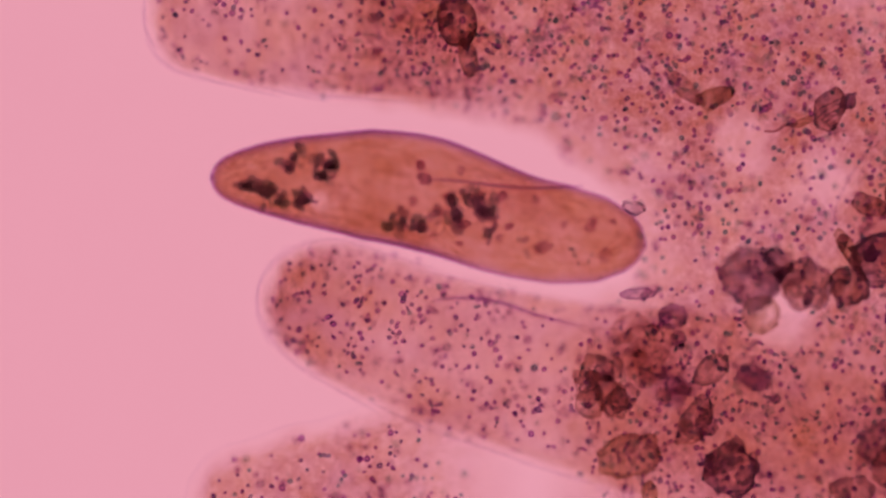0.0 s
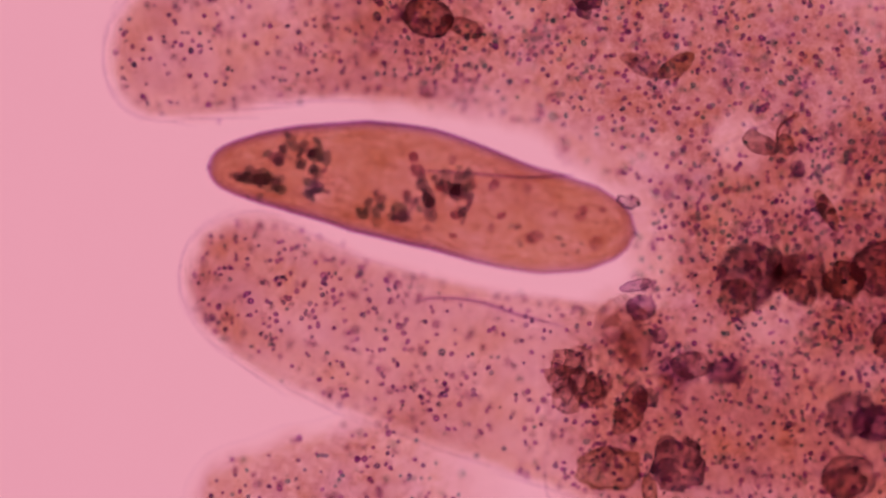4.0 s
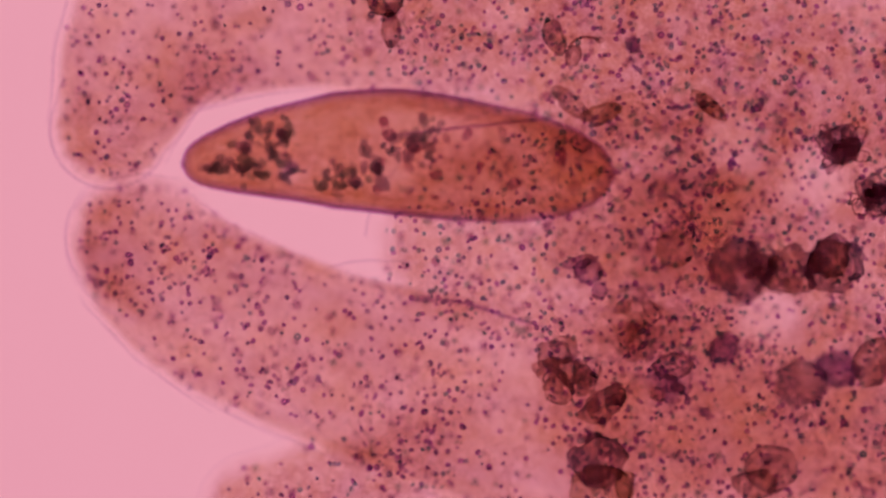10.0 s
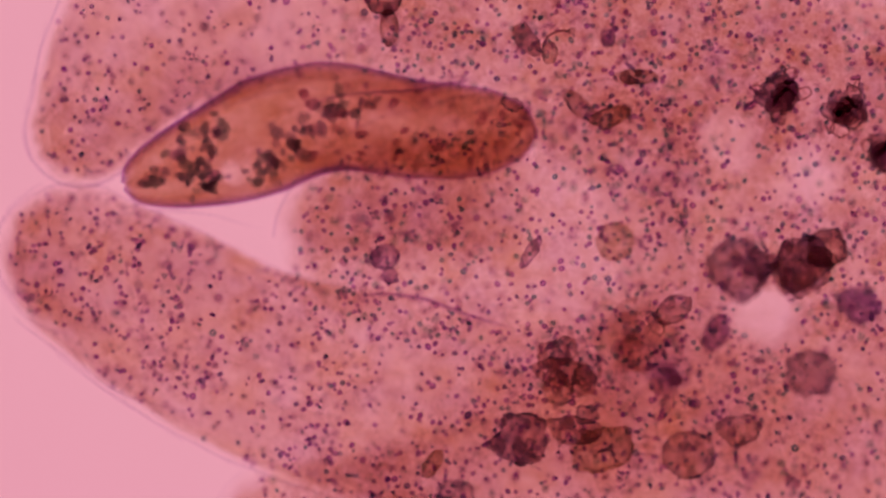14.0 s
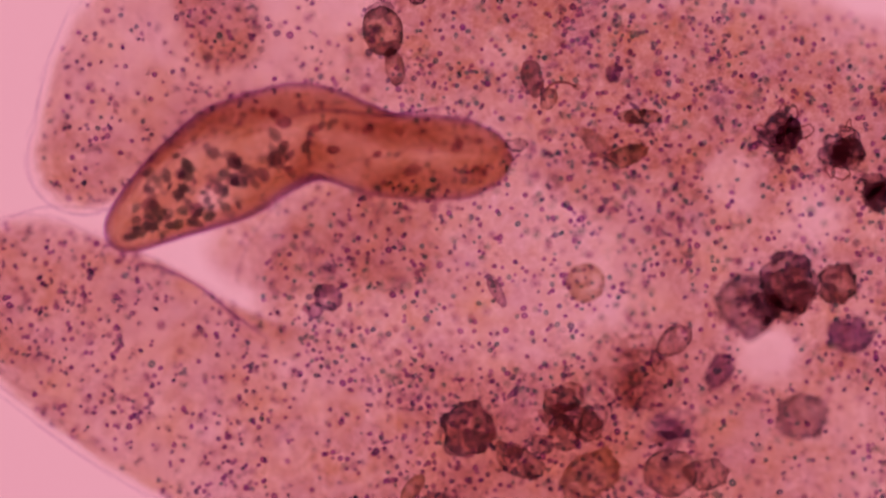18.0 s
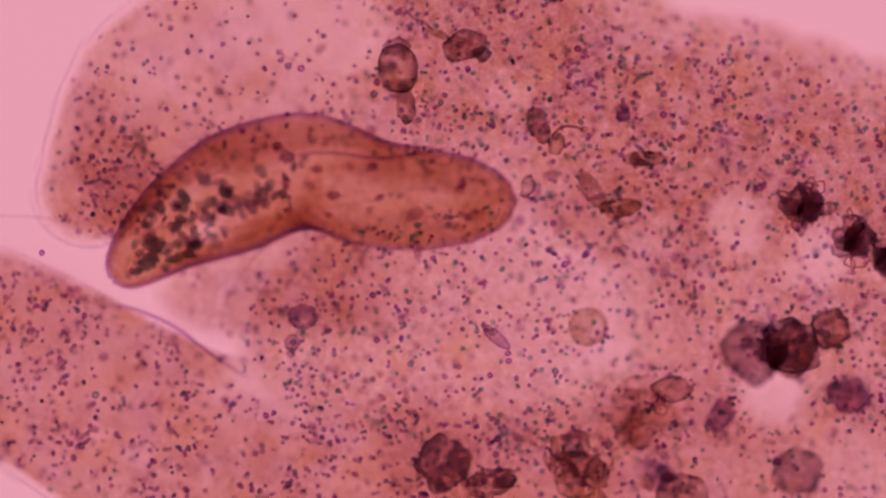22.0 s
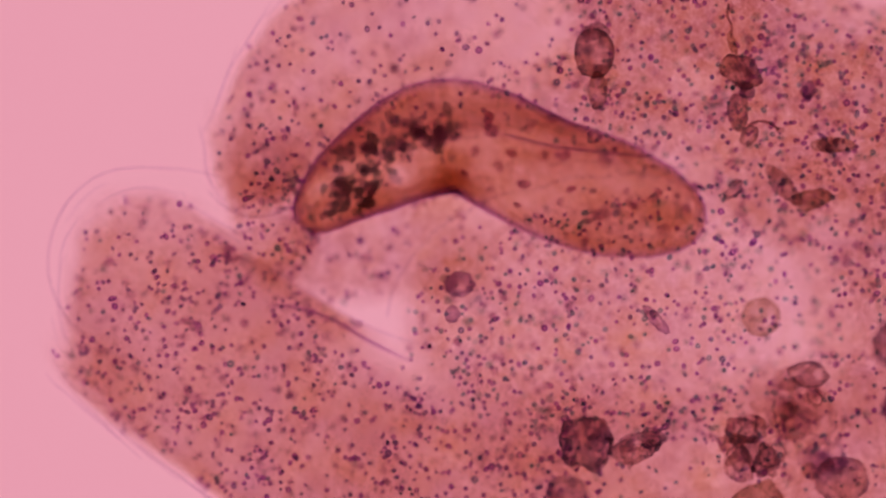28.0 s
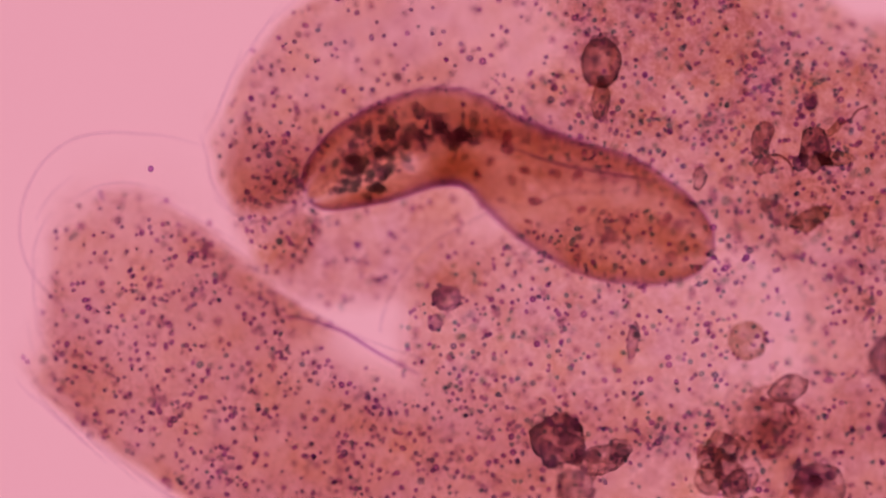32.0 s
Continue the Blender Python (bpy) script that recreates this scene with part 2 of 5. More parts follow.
def lobe(name, label, spine, root, seed, density, rim=(22, 75), height=0.22, hyal=0.05, count=300, free=(1, 1), wobble=0.03, skin=1.0, near=1.0, tip=0, far=1.0, strewn=False):
    """A finger of the amoeba: spine of (x, y, half width) from the tip to the root on the stage; it thins out over the part
    root=(from, to) of its length. Its origin is at the tip's centre. free: which sides carry the clear rim and membrane."""
    rng = random.Random(seed)
    n, m = 80, 34
    sp = spline(spine, n)
    seg = np.hypot(*np.diff(sp[:, :2], axis=0).T)
    s = np.concatenate([[0], np.cumsum(seg)])
    length = s[-1]
    r0 = tip or spine[0][2]
    piv = spine[0][:2]
    # denser stations at the round tip
    st = np.concatenate([r0 * 1.1 * (np.linspace(0, 1, 25) ** 2)[:-1], np.linspace(r0 * 1.1, length, n - 23)])
    px, py, hw = (np.interp(st, s, sp[:, k]) for k in range(3))
    dx, dy = np.gradient(px, st + np.arange(len(st)) * 1e-9), np.gradient(py, st + np.arange(len(st)) * 1e-9)
    ln = np.hypot(dx, dy)
    dx, dy = dx / ln, dy / ln
    xs, hs, ws, qs = [], [], [], []
    halves, fades = [], []
    for i, t in enumerate(st):
        u = min(1.0, t / r0)
        h = hw[i] * max(math.sqrt(max(0.0, 1 - (1 - u) ** 2)), 0.002)
        h *= 1 + wobble * (noise.noise(Vector((t / 90.0, seed * 7.3, 0))) * 2)
        halves.append(h)
        fades.append(1 - smooth(root[0] * length, root[1] * length, t))
    rims = []
    for sgn, on in ((-1, free[0]), (1, free[1])):
        if on:
            rims += [(px[i] - dy[i] * halves[i] * sgn, py[i] + dx[i] * halves[i] * sgn) for i in range(len(st))]
    rims = np.array(rims)
    for i, t in enumerate(st):
        rx, rh, rw = [], [], []
        for j in range(m + 1):
            q = -1 + 2 * j / m
            q = math.sin(q * math.pi / 2) * 0.5 + q * 0.5
            x, y = px[i] - dy[i] * halves[i] * q, py[i] + dx[i] * halves[i] * q
            d = float(np.min(np.hypot(rims[:, 0] - x, rims[:, 1] - y)))
            if abs(q) > 0.999 and (free[0] if q < 0 else free[1]):
                d = 0.0
            wav = 9 * noise.noise(Vector((x / 45.0, y / 45.0, seed))) + 5 * noise.noise(Vector((x / 15.0, y / 15.0, seed)))
            k = 1 + ((near if q < 0 else far) - 1) * smooth(r0 * 0.3, r0 * 1.1, t) * smooth(0.0, 0.3, abs(q))
            w = hyal * smooth(0, 6, d) + (1 - hyal) * smooth((rim[0] + wav) * k, (rim[1] + wav) * k, d)
            if not (free[0] if q < 0 else free[1]):
                w *= smooth(0, 100, (1 - abs(q)) * halves[i])
                d = min(d, (1 - abs(q)) * halves[i])
            z = (height + 0.0025 * (seed % 10)) * (smooth(-12, 60, d) * 0.9 + 0.1) * (0.6 + 0.4 * fades[i])
            rx.append(((x - piv[0]) * U, -(y - piv[1]) * U))
            rh.append(z)
            rw.append(w * fades[i] * density)
        xs.append(rx), hs.append(rh), ws.append(rw)
    ob = flat_solid(name, xs, hs, ws, M_CYTO, amoeba, label)
    # membrane round the free outline
    line, ths, rad = [], [], []
    order = ([(i, 0) for i in range(len(st) - 1, 0, -1)] if free[0] else []) + ([(i, m) for i in range(0, len(st))] if free[1] else [])
    for i, j in order:
        fade = 1 - smooth(root[0] * length * 0.8, root[1] * length * 0.8, st[i])
        if fade < 0.03:
            continue
        line.append((xs[i][j][0], xs[i][j][1], 0.11))
        ths.append(fade)
        rad.append(1.5 * U * (0.6 + 0.5 * abs(noise.noise(Vector((st[i] / 80.0, j, seed))))))
    if len(line) > 3:
        v, f = tube(line, rad, 5)
        piece("membrane", v, f, np.repeat(ths, 5) * 0.42 * skin, M_MEMB, ob, "thin violet cell membrane")
    # granules

    def sample():
        i = rng.randrange(len(st) - 1)
        while rng.random() > (st[i + 1] - st[i]) / (length / n * 1.6) * hw[i] / max(hw):
            i = rng.randrange(len(st) - 1)
        j = rng.randrange(m)
        a, b = rng.random(), rng.random()
        x = xs[i][j][0] * (1 - a) * (1 - b) + xs[i + 1][j][0] * a * (1 - b) + xs[i][j + 1][0] * (1 - a) * b + xs[i + 1][j + 1][0] * a * b
        y = xs[i][j][1] * (1 - a) * (1 - b) + xs[i + 1][j][1] * a * (1 - b) + xs[i][j + 1][1] * (1 - a) * b + xs[i + 1][j + 1][1] * a * b
        w = ws[i][j] / density
        if strewn and fades[i] < 1 and halves[i] * (1 - abs(2 * j / m - 1)) > 60:
            w = max(w, 0.7 if st[i] < 0.6 * length else 0.0)
        k = 0.0 if w < 0.25 else min(1.0, w * 1.2)
        return x, y, hs[i][j] + rng.uniform(-0.035, 0.015), k * clump(x, y)
    scatter(ob, sample, int(count * 1.1), rng, mat=M_GRAN, single=min(45, count // 4), ring=0.92)
    scatter(ob, sample, int(count * 0.7), rng, size=(3.6, 8), mat=M_FAINT, ring=0.75, deep=True)
    ob.location = stage(piv[0], piv[1], 0)
    return ob, piv


def drift(ob, piv, rows):
    """Keys a lobe: rows of (seconds, right, down, turn in degrees) against its built place."""
    out = []
    for t, a, b, turn in rows:
        p = stage(piv[0] + a, piv[1] + b, 0.0)
        out.append((t, pose(p.x, p.y, 0.0, 0, 0, turn)))
    MOVES.append((ob, out))


def advance(ob, piv, rows):
    """Keys a lobe by the place of its tip on the stage."""
    drift(ob, piv, [(t, x - piv[0], y - piv[1], a) for t, x, y, a in rows])


def kernel(f):
    """Share of a body segment at f spacings from its middle; neighbours add up to one."""
    f = abs(f)
    return 2 / 3 - f * f + f ** 3 / 2 if f < 1 else (2 - f) ** 3 / 6 if f < 2 else 0.0


def chain(label, widths, r0, length, gap, rows, density, rim, sides=(1, 1), hyal=0.1, root=(0.5, 1.0), count=300, skin=1.0, seed=3, height=0.22, pace=((0, 1), (1, 1)), merge=(9000, 9001), swell=0.0):
    """A flowing finger of the amoeba in soft-edged rigid patches that overlap and add up to an even sheet. At rest it lies along
    a straight line from its round tip; widths: (way from the tip, half width). rows: seconds and stations (x, y, half width) from the
    tip on; pace: seconds and how far apart the patches lie behind the tip. merge: where its first side begins to melt into its neighbour; swell: how much thicker its root is. Each patch follows the bent line at its own way from the tip and shifts aside as the finger swells."""
    rng = random.Random(seed)
    nodes = (-0.8, -0.4, 0.0, 0.4, 0.8)

    def full(a):
        return np.interp(a, [p[0] for p in widths], [p[1] for p in widths])
    w1 = float(full(r0))
    side = np.arange(r0, length + 1, 9.0)
    cap = [math.sin(math.pi / 2 * i / 24) for i in range(25)]
    half = [(r0 * (1 - math.sqrt(1 - min(1.0, q) ** 2)), q * w1) for q in cap] + [(a, float(full(a))) for a in side[1:]]
    outline = [(a, -y) for a, y in reversed(half)] + half[1:]
    out_a, out_y = np.array([p[0] for p in outline]), np.array([p[1] for p in outline])

    def start(y):
        return r0 * (1 - math.sqrt(max(0.0, 1 - min(1.0, abs(y) / w1) ** 2)))

    def along(k, a):
        return kernel(a / gap - k) + (kernel(a / gap + 1) if k == 0 else 0.0)

    def across(j, a, y):
        q = max(-0.8, min(0.8, y / float(full(max(a, r0)))))
        f = q / 0.4 - (j - 2)
        return kernel(f) + (kernel(f - 1) + kernel(f - 2) if j == 4 else kernel(f + 1) + kernel(f + 2) if j == 0 else 0.0)

    def plasm(a, y):
        d = float(np.min(np.hypot(out_a - a, out_y - y)))
        wav = 9 * noise.noise(Vector((a / 45.0, y / 45.0, seed))) + 5 * noise.noise(Vector((a / 15.0, y / 15.0, seed)))
        k = 1 + (sides[0 if y < 0 else 1] - 1) * smooth(r0 * 0.3, r0 * 1.1, a) * smooth(0.0, 0.4, abs(y) / w1)
        fade = 1 - smooth(root[0] * length, root[1] * length, a)
        w = hyal * smooth(0, 6, d) + (1 - hyal) * smooth((rim[0] + wav) * k, (rim[1] + wav) * k, d)
        w *= 1 + swell * smooth(480, 800, a)
        w *= 1 + 0.3 * math.exp(-((d - 65) / 35) ** 2) * (1 - smooth(150, 420, a))
        if y < 0:
            w *= 1 - (1 - smooth(0, 140, d)) * smooth(*merge, a)
        return w * fade * (0.94 + 0.12 * noise.noise(Vector((a / 130.0, y / 130.0, seed)))), height * (smooth(-12, 60, d) * 0.9 + 0.1) * (0.6 + 0.4 * fade)
    # granules in the resting finger, each carried by one patch
    homes = {}
    made = 0
    while made < count * 1.7:
        a = rng.uniform(0, length)
        y = rng.uniform(-1, 1) * float(full(max(a, r0)))
        if a < start(y) + 4:
            continue
        w, z = plasm(a, y)
        if w < 0.25 or rng.random() > min(1.0, w * 1.2) * clump(a * U, y * U):
            continue
        made += 1
        r = rng.random()
        for k in range(max(0, int(a / gap) - 1), int(a / gap) + 3):
            r -= along(k, a)
            if r <= 0:
                break
        r = rng.random()
        for j in range(5):
            r -= across(j, a, y)
            if r <= 0:
                break
        homes.setdefault((k, j), []).append(((a - k * gap) * U, -y * U, z + rng.uniform(-0.035, 0.015), made <= count * 1.1))
    lines = {}
    for t, st in rows:
        p = spline(st, 90)
        lines[t] = (p, np.concatenate([[0], np.cumsum(np.hypot(*np.diff(p[:, :2], axis=0).T))]))

    def place(t, a):
        p, arc = lines[t]
        def at(u):
            if u > arc[-1]:
                d = (p[-1, :2] - p[-4, :2]) / (arc[-1] - arc[-4])
                return p[-1, :2] + d * (u - arc[-1])
            return np.array([np.interp(u, arc, p[:, 0]), np.interp(u, arc, p[:, 1])])
        a = r0 + (a - r0) * float(np.interp(t, *pace)) if a > r0 else a
        c, h = at(a), at(a + gap * 0.7) - at(max(a - gap * 0.7, 0.0))
        h /= np.hypot(*h)
        return c, h, float(np.interp(max(a, r0), arc, p[:, 2]))
    for k in range(int(length / gap) + 1):
        for j in range(5):
            lo, hi = (-1.0 if j <= 1 else nodes[j] - 0.8), (1.0 if j >= 3 else nodes[j] + 0.8)
            cols = [max(0.0, (k - 2 + i / 4) * gap) for i in range(17)]
            cols = [a for i, a in enumerate(cols) if a <= length and (i == 0 or a > cols[i - 1])]
            xs, hs, ws = [], [], []
            lift = 0.0009 * ((k % 4) * 5 + j)
            for a in cols:
                rx, rh, rw = [], [], []
                for i in range(17):
                    q = lo + (hi - lo) * i / 16
                    q = math.copysign(1 - (1 - abs(q)) ** 1.3, q)
                    y = q * float(full(max(a, r0)))
                    x = max(a, start(y))
                    w, z = plasm(x, y)
                    rx.append(((x - k * gap) * U, -y * U))
                    rh.append(z)
                    rw.append(w * density * along(k, x) * across(j, x, y))
                xs.append(rx), hs.append(rh), ws.append(rw)
            if len(xs) < 2 or max(max(r) for r in ws) < 0.004:
                continue
            seg = flat_solid("plasm_segment", xs, hs, ws, M_FLOW, amoeba, label if (k, j) == (0, 2) else "", low=0.008 + lift)
            seg.data.attributes.new("rest", "FLOAT_VECTOR", "POINT").data.foreach_set(
                "vector", np.array([(v.co.x + k * gap * U, v.co.y + seed, v.co.z) for v in seg.data.vertices], dtype=np.float32).ravel())
            run, ths, rad = [], [], []
            for a, y in outline:
                g = along(k, a) * across(j, a, y)
                if g > 0.125:
                    g *= (1 - smooth(root[0] * length * 0.8, root[1] * length * 0.8, a)) * (1 - 0.6 * smooth(220, 380, a) * (y < 0))
                    run.append(((a - k * gap) * U, -y * U, 0.11 + lift))
                    ths.append(g)
                    rad.append(1.6 * U * (0.7 + 0.5 * abs(noise.noise(Vector((a / 80.0, y / 80.0, seed))))))
            if len(run) > 3 and max(ths) > 0.05:
                v, f = tube(run, rad, 5)
                piece("membrane", v, f, np.repeat(ths, 5) * 0.45 * skin, M_MEMB, seg, "thin violet cell membrane")
            for top in (True, False):
                spots = [h for h in homes.get((k, j), []) if h[3] == top]
                if not spots:
                    continue
                it = iter(spots)
                n1 = 1 if top and len(spots) > 3 else 0
                scatter(seg, lambda: (*next(it)[:3], 1.0), len(spots), rng, size=(3.4, 6.0) if top else (3.6, 8), mat=M_GRAN if top else M_FAINT, ring=0.92 if top else 0.75, single=n1, deep=not top)
            out = []
            for t, _ in rows:
                c, h, w = place(t, k * gap)
                push = nodes[j] / 0.8 * (w - float(full(max(k * gap, r0))))
                p = stage(c[0] - h[1] * push, c[1] + h[0] * push, 0.15)
                out.append((t, pose(p.x, p.y, 0.0, 0, 0, math.degrees(math.atan2(-h[1], h[0])))))
            MOVES.append((seg, out))


# upper pseudopod: a broad tip that turns down and closes round the ciliate
UPPER = [(0, ((255, 0, 0), (365, 10, 128), (600, 0, 172), (900, 0, 190), (1300, 0, 200)))]
UPPER += [(3, ((190, 30, 0), (300, 65, 128), (560, 10, 165), (900, 0, 190), (1300, 0, 200)))]
UPPER += [(4.5, ((180, 130, 0), (280, 105, 120), (500, 22, 162), (850, 0, 188), (1300, 0, 200)))]
UPPER += [(6, ((183, 226, 0), (265, 145, 115), (360, 20, 160), (760, -20, 185), (1300, 0, 200)))]
UPPER += [(7, ((175, 270, 0), (238, 180, 108), (325, 25, 165), (720, -30, 185), (1300, 0, 200)))]
UPPER += [(9, ((160, 310, 0), (212, 215, 108), (315, 30, 168), (700, -40, 185), (1300, 0, 200)))]
UPPER += [(11, ((130, 330, 0), (175, 235, 104), (292, 45, 168), (700, -30, 190), (1300, 0, 200)))]
UPPER += [(13, ((110, 326, 0), (152, 232, 102), (285, 50, 170), (650, -50, 200), (1300, 0, 200)))]
UPPER += [(17, ((105, 316, 0), (143, 222, 102), (285, 35, 175), (650, -60, 200), (1300, 0, 200)))]
UPPER += [(19, ((105, 294, 0), (145, 200, 102), (290, 20, 180), (650, -70, 200), (1300, 0, 200)))]
UPPER += [(23, ((125, 288, 0), (150, 190, 102), (300, 10, 180), (650, -80, 200), (1300, 0, 200)))]
UPPER += [(25, ((135, 262, 0), (146, 150, 103), (300, -10, 180), (650, -80, 200), (1300, 0, 200)))]
UPPER += [(28, ((130, 262, 0), (120, 150, 106), (290, -10, 175), (650, -80, 200), (1300, 0, 200)))]
UPPER += [(32, ((140, 245, 0), (122, 130, 105), (300, -20, 175), (650, -80, 200), (1300, 0, 200)))]
chain("granular upper pseudopod with clear rim", [(0, 106), (110, 106), (300, 158), (700, 185)], 106, 800, 80, UPPER, 0.72, (8, 30), sides=(0.8, 0.5),
      root=(0.5, 1.0), count=215, skin=1.2, seed=3)

# lower pseudopod: it creeps forward and swells
LOWER = [(0, ((455, 518, 0), (568, 540, 114), (745, 612, 132), (985, 680, 150), (1320, 745, 190), (1700, 780, 220)))]
LOWER += [(3, ((352, 488, 0), (455, 507, 122), (615, 584, 134), (870, 665, 150), (1210, 735, 190), (1600, 775, 220)))]
LOWER += [(4.5, ((300, 468, 0), (402, 487, 119), (563, 572, 135), (808, 652, 148), (1145, 733, 190), (1540, 772, 220)))]
LOWER += [(6, ((250, 448, 0), (350, 464, 117), (510, 558, 138), (745, 645, 148), (1080, 730, 190), (1480, 770, 220)))]
LOWER += [(7, ((212, 435, 0), (318, 448, 117), (455, 548, 146), (700, 645, 150), (1050, 730, 190), (1450, 770, 220)))]
LOWER += [(9, ((150, 425, 0), (262, 430, 118), (395, 540, 150), (640, 640, 155), (980, 730, 190), (1380, 770, 220)))]
LOWER += [(11, ((78, 435, 0), (190, 440, 116), (330, 540, 154), (580, 655, 165), (930, 735, 195), (1330, 770, 220)))]
LOWER += [(13, ((17, 445, 0), (130, 452, 118), (270, 530, 158), (510, 655, 173), (870, 735, 200), (1270, 770, 220)))]
LOWER += [(14.5, ((-22, 445, 0), (92, 454, 122), (235, 540, 164), (480, 662, 178), (840, 745, 205), (1240, 780, 222)))]
LOWER += [(17, ((-75, 428, 0), (40, 446, 124), (200, 542, 180), (440, 672, 185), (800, 750, 208), (1200, 790, 225)))]
LOWER += [(19, ((-130, 424, 0), (-20, 444, 134), (140, 541, 182), (385, 672, 190), (750, 755, 212), (1150, 790, 225)))]
LOWER += [(23, ((-205, 405, 0), (-90, 440, 165), (80, 538, 181), (325, 672, 198), (690, 760, 218), (1090, 790, 228)))]
LOWER += [(25, ((-227, 395, 0), (-115, 408, 182), (45, 525, 190), (290, 670, 205), (650, 760, 220), (1050, 790, 230)))]
LOWER += [(28, ((-248, 390, 0), (-135, 405, 188), (40, 535, 198), (280, 672, 208), (640, 760, 220), (1040, 790, 230)))]
LOWER += [(32, ((-292, 375, 0), (-180, 385, 200), (30, 545, 205), (270, 672, 210), (630, 760, 222), (1030, 790, 230)))]
chain("granular lower pseudopod with clear rim", [(0, 148), (148, 148), (300, 164), (550, 180), (900, 200), (1300, 222)], 140, 1700, 90, LOWER, 0.78, (12, 34), sides=(0.2, 0.55), merge=(520, 740), swell=0.1,
      root=(0.5, 1.0), count=760, skin=1.0, seed=5, pace=((0, 9, 13, 19, 25, 32), (1.5, 1.32, 1.12, 0.96, 0.78, 0.7)))

# broad root of the lower pseudopod, drawn forward with it
ob, piv = lobe("root_plasm", "broad granular root of the lower pseudopod",
               [(560, 690, 150), (700, 690, 170), (900, 705, 190), (1150, 725, 205), (1450, 745, 220), (1750, 760, 220)], (0.6, 1.0), 10, 0.54, count=170, rim=(4, 150), tip=150, skin=0.0)
drift(ob, piv, [(0, 430, 40, 0), (3, 410, 40, 0), (6, 385, 35, 0), (9, 345, 30, 0), (11, 300, 25, 0), (13, 240, 20, 0), (15, 170, 15, 0), (17, 110, 10, 0), (19, 70, 5, 0),
                (23, 10, 0, 0), (25, -40, 0, 0), (28, -90, 0, 0), (32, -120, 5, 0)])

# clear cap of the swollen tip
ob, piv = lobe("clear_cap", "clear hyaline cap of the swollen pseudopod",
               [(-240, 400, 170), (-70, 400, 172), (120, 440, 175), (330, 500, 170)], (0.3, 0.75), 17, 0.1, count=10, rim=(2, 160), wobble=0.02, skin=1.0)
advance(ob, piv, [(0, 1100, 900, 0), (3, 1000, 850, 0), (6, 860, 780, 0), (9, 600, 660, 0), (13, 190, 565, 0), (15, 50, 520, 0), (17, -30, 485, 0), (19, -95, 445, 0), (23, -190, 400, 0),
                  (25, -230, 385, 0), (28, -258, 348, 0), (30, -280, 310, 0), (32, -308, 264, 0)])

# neck by which the upper lobe reaches down to the lower one, built as at 28 s
ob, piv = lobe("pseudopod", "narrow neck joining the upper and lower lobes",
               [(162, 385, 72), (122, 300, 88), (98, 190, 92), (165, 60, 95)], (0.4, 0.95), 19, 0.6, count=60, rim=(4, 45), free=(1, 1), skin=0.0)
drift(ob, piv, [(0, 620, -600, 0), (6, 540, -540, 0), (9, 480, -500, 0), (13, 400, -440, 0), (17, 300, -360, 0), (19, 220, -270, 0), (23, 50, -40, 0), (25, 15, 25, 0), (28, 25, 5, 0), (32, 28, -30, 0)])

# thin clear film in the corner between the lobes, built as at 28 s
ob, piv = lobe("thin_film", "thin pale film between the pseudopods",
               [(165, 335, 70), (280, 325, 110), (420, 300, 130), (650, 300, 140)], (0.7, 1.0), 23, 0.6, count=40, rim=(5, 60), height=0.08, skin=0.0)
drift(ob, piv, [(0, 1500, 150, 0), (9, 900, 120, 0), (13, 400, 60, 0), (17, 200, 40, 0), (19, 150, 40, 0), (23, 60, 40, 0), (25, 10, 25, 0), (28, -70, 5, 0), (32, -75, -10, 0)])

# third lobe
ob, piv = lobe("pseudopod", "short blurred lower lobe of the amoeba",
               [(330, 905, 100), (480, 885, 118), (640, 860, 138), (800, 830, 160), (1000, 815, 180)], (0.4, 0.95), 11, 0.7, count=120, rim=(5, 60), wobble=0.04, skin=0.2)
drift(ob, piv, [(0, 0, 0, 0), (6, -5, 0, 0), (9, 10, 10, 0), (13, 40, 30, 0), (17, 70, 50, 0), (23, 80, 60, 0), (32, 80, 60, 0)])

# thin sheet that grows under the ciliate, built as at 13 s
ob, piv = lobe("engulfing_sheet", "thin granular sheet growing under the ciliate",
               [(512, 425, 115), (600, 420, 160), (720, 416, 215), (900, 415, 250), (1250, 400, 270), (1700, 400, 260)], (0.3, 0.85), 14, 0.58, count=560, tip=125, rim=(10, 75), height=0.2, free=(1, 0), strewn=True)
drift(ob, piv, [(0, 960, -20, 0), (3, 800, 0, 0), (4.5, 550, 25, 0), (6, 315, 30, 0), (7.5, 240, 15, 0), (9, 180, 5, 0), (11, 90, 0, 0), (13, 0, 0, 0), (15, -45, 5, 0),
                (17, -88, 10, 0), (19, -105, 18, 0), (23, -145, 22, 0), (25, -158, 30, 0), (28, -172, 25, 0), (32, -185, 30, 0)])


